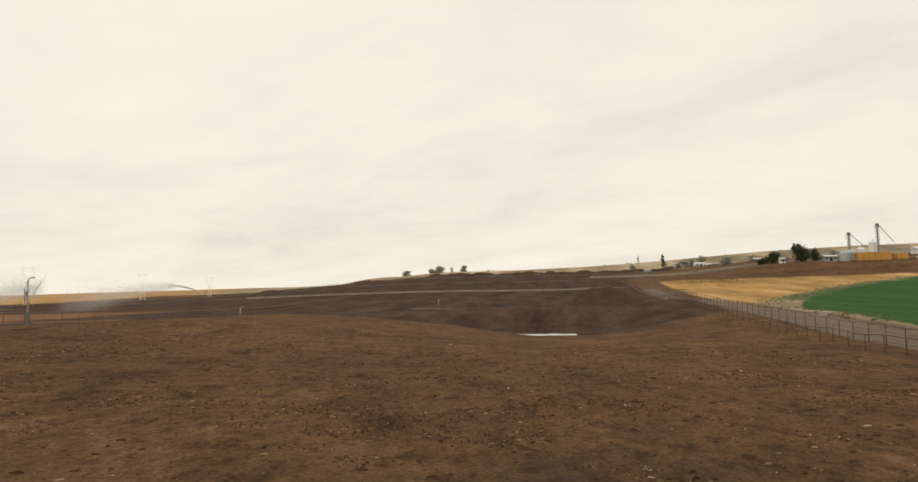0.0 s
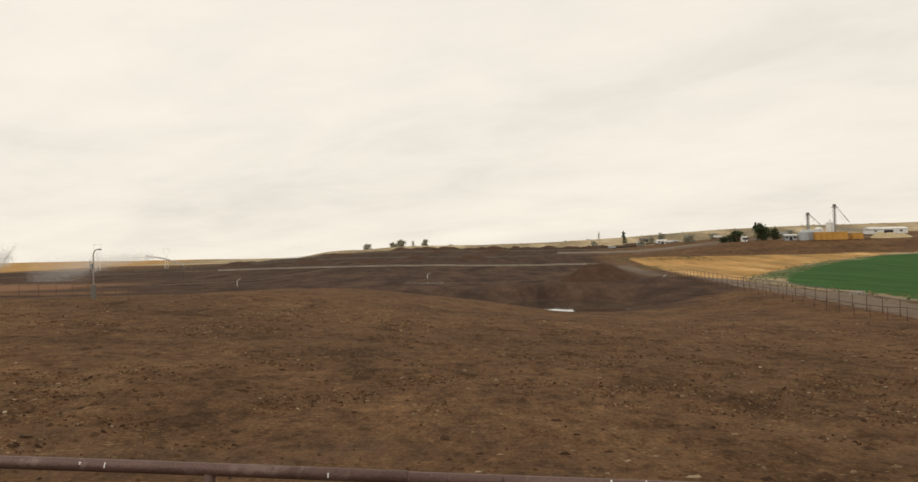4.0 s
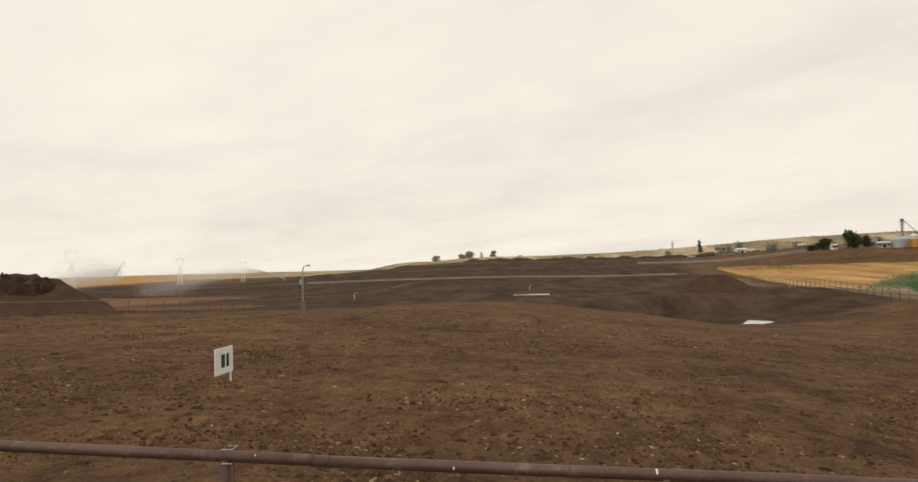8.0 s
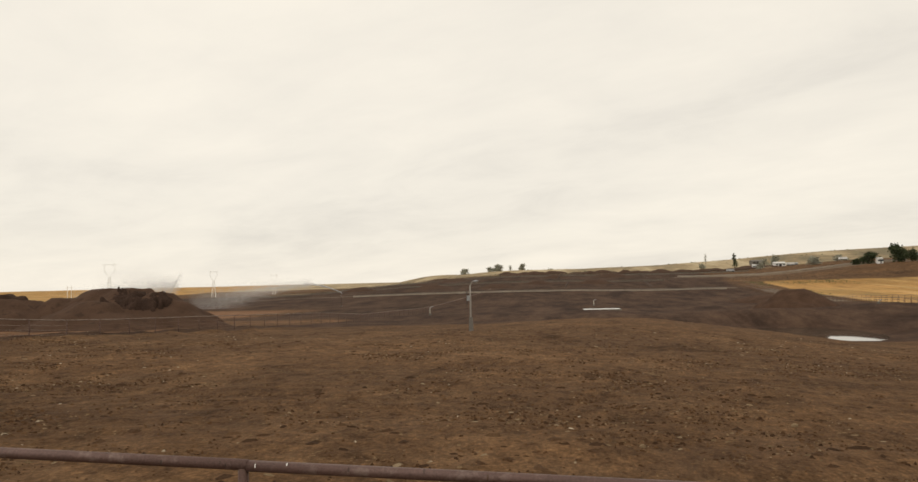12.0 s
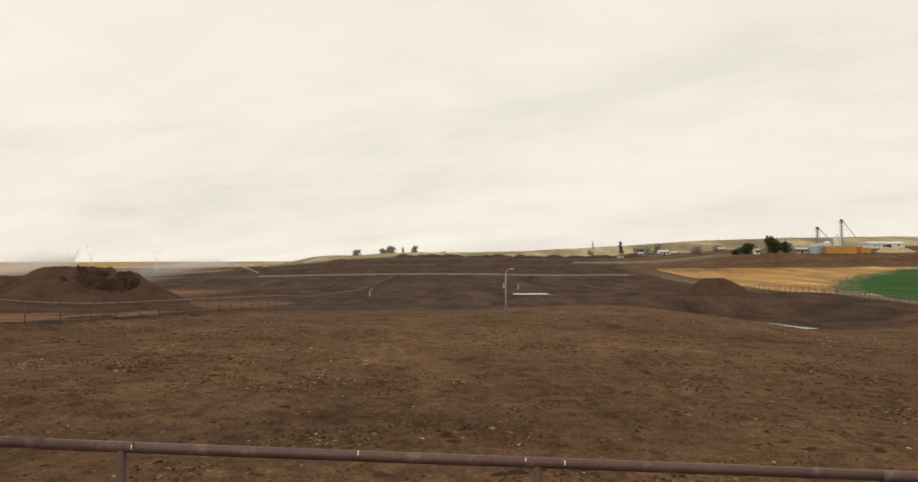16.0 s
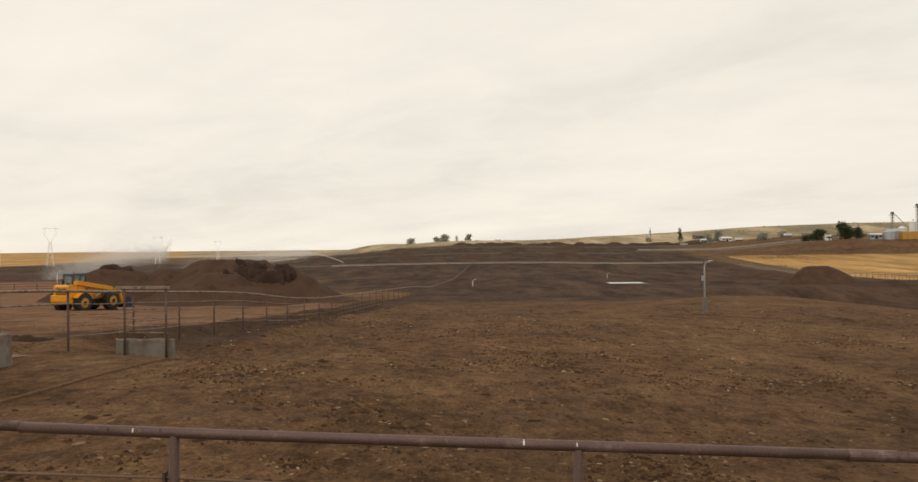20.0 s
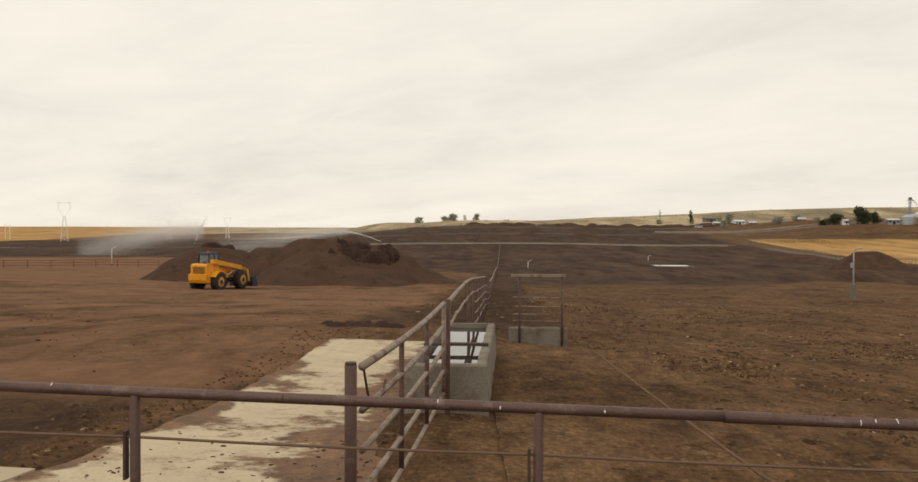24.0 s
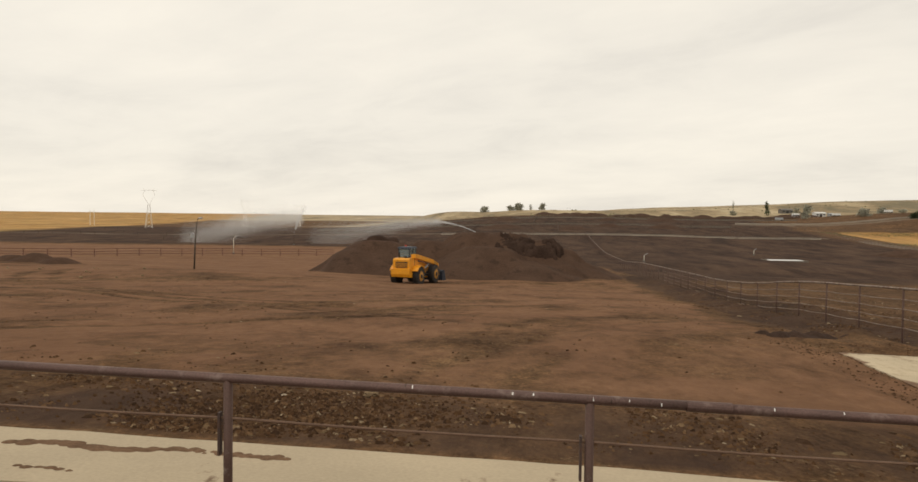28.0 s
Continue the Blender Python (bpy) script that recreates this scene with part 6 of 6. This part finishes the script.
litter("scrub_bushes", "grey-green scrub dotted over the dry hills", SCRUB, 300, (-120, 330), (490, 800), 0.9, 51, 0.7, lambda x, y, rng: (soft_noise(x, y, 60, 52) > rng.uniform(-0.3, 0.9, len(x))) & (y > 470 + 0.2 * np.abs(x)), 1.0, 0.8)


def lane_weeds(x, y, rng):
    off = x - fence_line(y)
    return (off > 7.6) & (off < 13 + 0.02 * y) & (soft_noise(x, y, 8, 41) + 0.5 * soft_noise(x, y, 3, 42) > rng.uniform(-0.2, 0.9, len(x)))


def field_weeds(x, y, rng):
    """Green weeds along the top of the stubble field and the rim of the watered circle."""
    ring = np.hypot(x - 432, y - 19)
    rim = (ring > 408) & (ring < 417) & (y > 165) & (y < 330)
    top = (y > 312 - 0.05 * x) & (y < 345) & (x > 44) & (x < 84)
    return (rim | top) & (soft_noise(x, y, 9, 43) > rng.uniform(-0.6, 0.6, len(x)))


litter("roadside_weeds", "dusty olive weeds along the far edge of the gravel lane", WEED, 900, (18, 50), (45, 280), 0.2, 61, 0.9, lane_weeds, 1.0, 0.8)
litter("field_weeds", "green weeds fringing the stubble field", WEED, 1800, (30, 175), (165, 345), 0.3, 62, 0.7, field_weeds, 1.0, 0.8)


def in_pen(x, y):
    return (x < fence_line(y) - 3) & ~((x > -78.2) & (x < -72) & (y < 20))


def clumped(x, y, rng):
    """Loose bits lie in drifts a metre or so across; the driven yard is nearly bare."""
    n = len(x)
    ok = in_pen(x, y) & ~((x < -76) & (y > 6.0) & (rng.random(n) < 0.93))
    drift = soft_noise(x, y, 1.1, 25) + 0.8 * soft_noise(x, y, 4.2, 26)
    return ok & (drift > rng.uniform(0.0, 1.1, n))


def strewn(x, y, rng):
    """Bits strewn more evenly, thinner in some stretches."""
    n = len(x)
    ok = in_pen(x, y) & ~((x < -76) & (y > 6.0) & (rng.random(n) < 0.97))
    return ok & (soft_noise(x, y, 7.0, 27) + 0.4 * soft_noise(x, y, 2.0, 28) > rng.uniform(-0.9, 0.8, n))


def strip_spot(x, y, rng):
    u = (x - 0.062 * (y - 0.9) + 77.85) / 3.5
    return (u < 0.98) & (0.25 + 0.9 * np.abs(u - 0.3) + 0.4 * soft_noise(x, y, 1.2, 44) > rng.uniform(0.1, 1.0, len(x)))


def rubble_spot(x, y, rng):
    return np.hypot((x + 88.9) / 2.6, (y - 4.3) / 1.5) < rng.uniform(0.2, 1.15, len(x))


litter("dung_clods", "dry brown dung clods trodden into the pen", CLOD, 30000, (-116, 24), (2.6, 40), 0.065, 1, 0.5, clumped, 1.8, 0.6)
litter("dung_clods", "dark dung clods strewn over the pen", CLOD_DARK, 26000, (-116, 24), (2.6, 40), 0.065, 2, 0.5, clumped, 1.8, 0.6)
litter("dung_clods", "flat dark dung pats trodden into the dirt", CLOD_DARK, 5000, (-116, 24), (3.0, 60), 0.17, 5, 0.22, strewn, 1.6, 0.75)
litter("dung_clods", "crumbled brown clods lying all over the pens", CLOD, 26000, (-116, 24), (2.6, 55), 0.05, 6, 0.55, strewn, 1.7, 0.7)
litter("straw_litter", "pale bits of straw and stone scattered on the dirt", STRAW_BIT, 11000, (-116, 24), (2.6, 50), 0.075, 3, 0.28, clumped, 1.7, 0.4)
litter("straw_litter", "larger pale flakes of dry bedding on the dirt", STRAW_BIT, 1300, (-116, 24), (3.2, 60), 0.12, 7, 0.2, strewn, 1.5, 0.45)
litter("rubble", "broken rubble and clods behind the apron", CLOD_DARK, 2600, (-92.5, -85.5), (2.6, 6.4), 0.042, 14, 0.7, rubble_spot, 1.0, 0.7)
litter("dung_clods", "dark clods trodden onto the dirty concrete strip", CLOD_DARK, 2600, (-78.2, -74.2), (1.2, 17), 0.05, 15, 0.45, strip_spot, 1.0, 0.7)
litter("rubble", "small stones and clods along the inner edge of the apron", CLOD, 4500, (-112, -78), (2.5, 8.5), 0.04, 4, 0.6, clumped, 1.4, 0.7)


def stone(x, y, r, mat, label, seed):
    rng = random.Random(seed)
    ob = new("stone", Shape().blob((0, 0, r * 0.4), (r, r * 0.8, r * 0.65), rng, 0.18, 5, 9).mesh("stone", mat, False))
    ob.location = (x, y, ground_at(x, y))
    return tagged(ob, label, "stone", "loose stones")


stone(-87.9, 5.6, 0.12, STRAW_BIT, "pale rounded stone on the dirt behind the apron", 1)
rs = random.Random(77)
for k in range(40):
    stone(rs.uniform(-70, 6), rs.uniform(5, 24), rs.uniform(0.035, 0.075), STRAW_BIT if k % 2 else CLOD, "flat pale stone lying on trodden dirt", 200 + k)
for k in range(18):
    stone(rs.uniform(-132, -112), rs.uniform(36, 54), rs.uniform(0.05, 0.15), STRAW_BIT, "pale rubble stone on the yard's dirt bank", 300 + k)
rngs = random.Random(19)
heap("dung_patch", [(-77.9 + 0.145 * k + rngs.uniform(-0.1, 0.1), 18.4 + 0.06 * k + rngs.uniform(-0.45, 0.45), rngs.uniform(0.18, 0.5), rngs.uniform(0.06, 0.2)) for k in range(22)], MANURE_DARK, "low dark scraping of dung beyond the concrete strip", 71, "dung patch", 0.08, 0.5)
film = []
for k in range(70):
    fx = -90.95 + 0.043 * k
    wide = 0.21 if k < 44 else 0.13
    film.append((fx + rngs.uniform(-0.05, 0.05), 1.47 + 0.05 * math.sin(k * 0.18) + 0.0023 * k + rngs.uniform(-0.07, 0.07), wide * rngs.uniform(0.45, 1.1), 0.05))
heap("dirt_streak", film, FILM_DIRT, "thin film of dried dirt across the concrete apron", 83, "dirt", 0.03, 0.03)
heap("dirt_streak", [(-90.35 + 0.11 * k, 0.62 + rngs.uniform(-0.04, 0.04), rngs.uniform(0.07, 0.14), 0.045) for k in range(6)], FILM_DIRT, "small smear of dried dirt on the concrete apron", 84, "dirt", 0.03, 0.03)
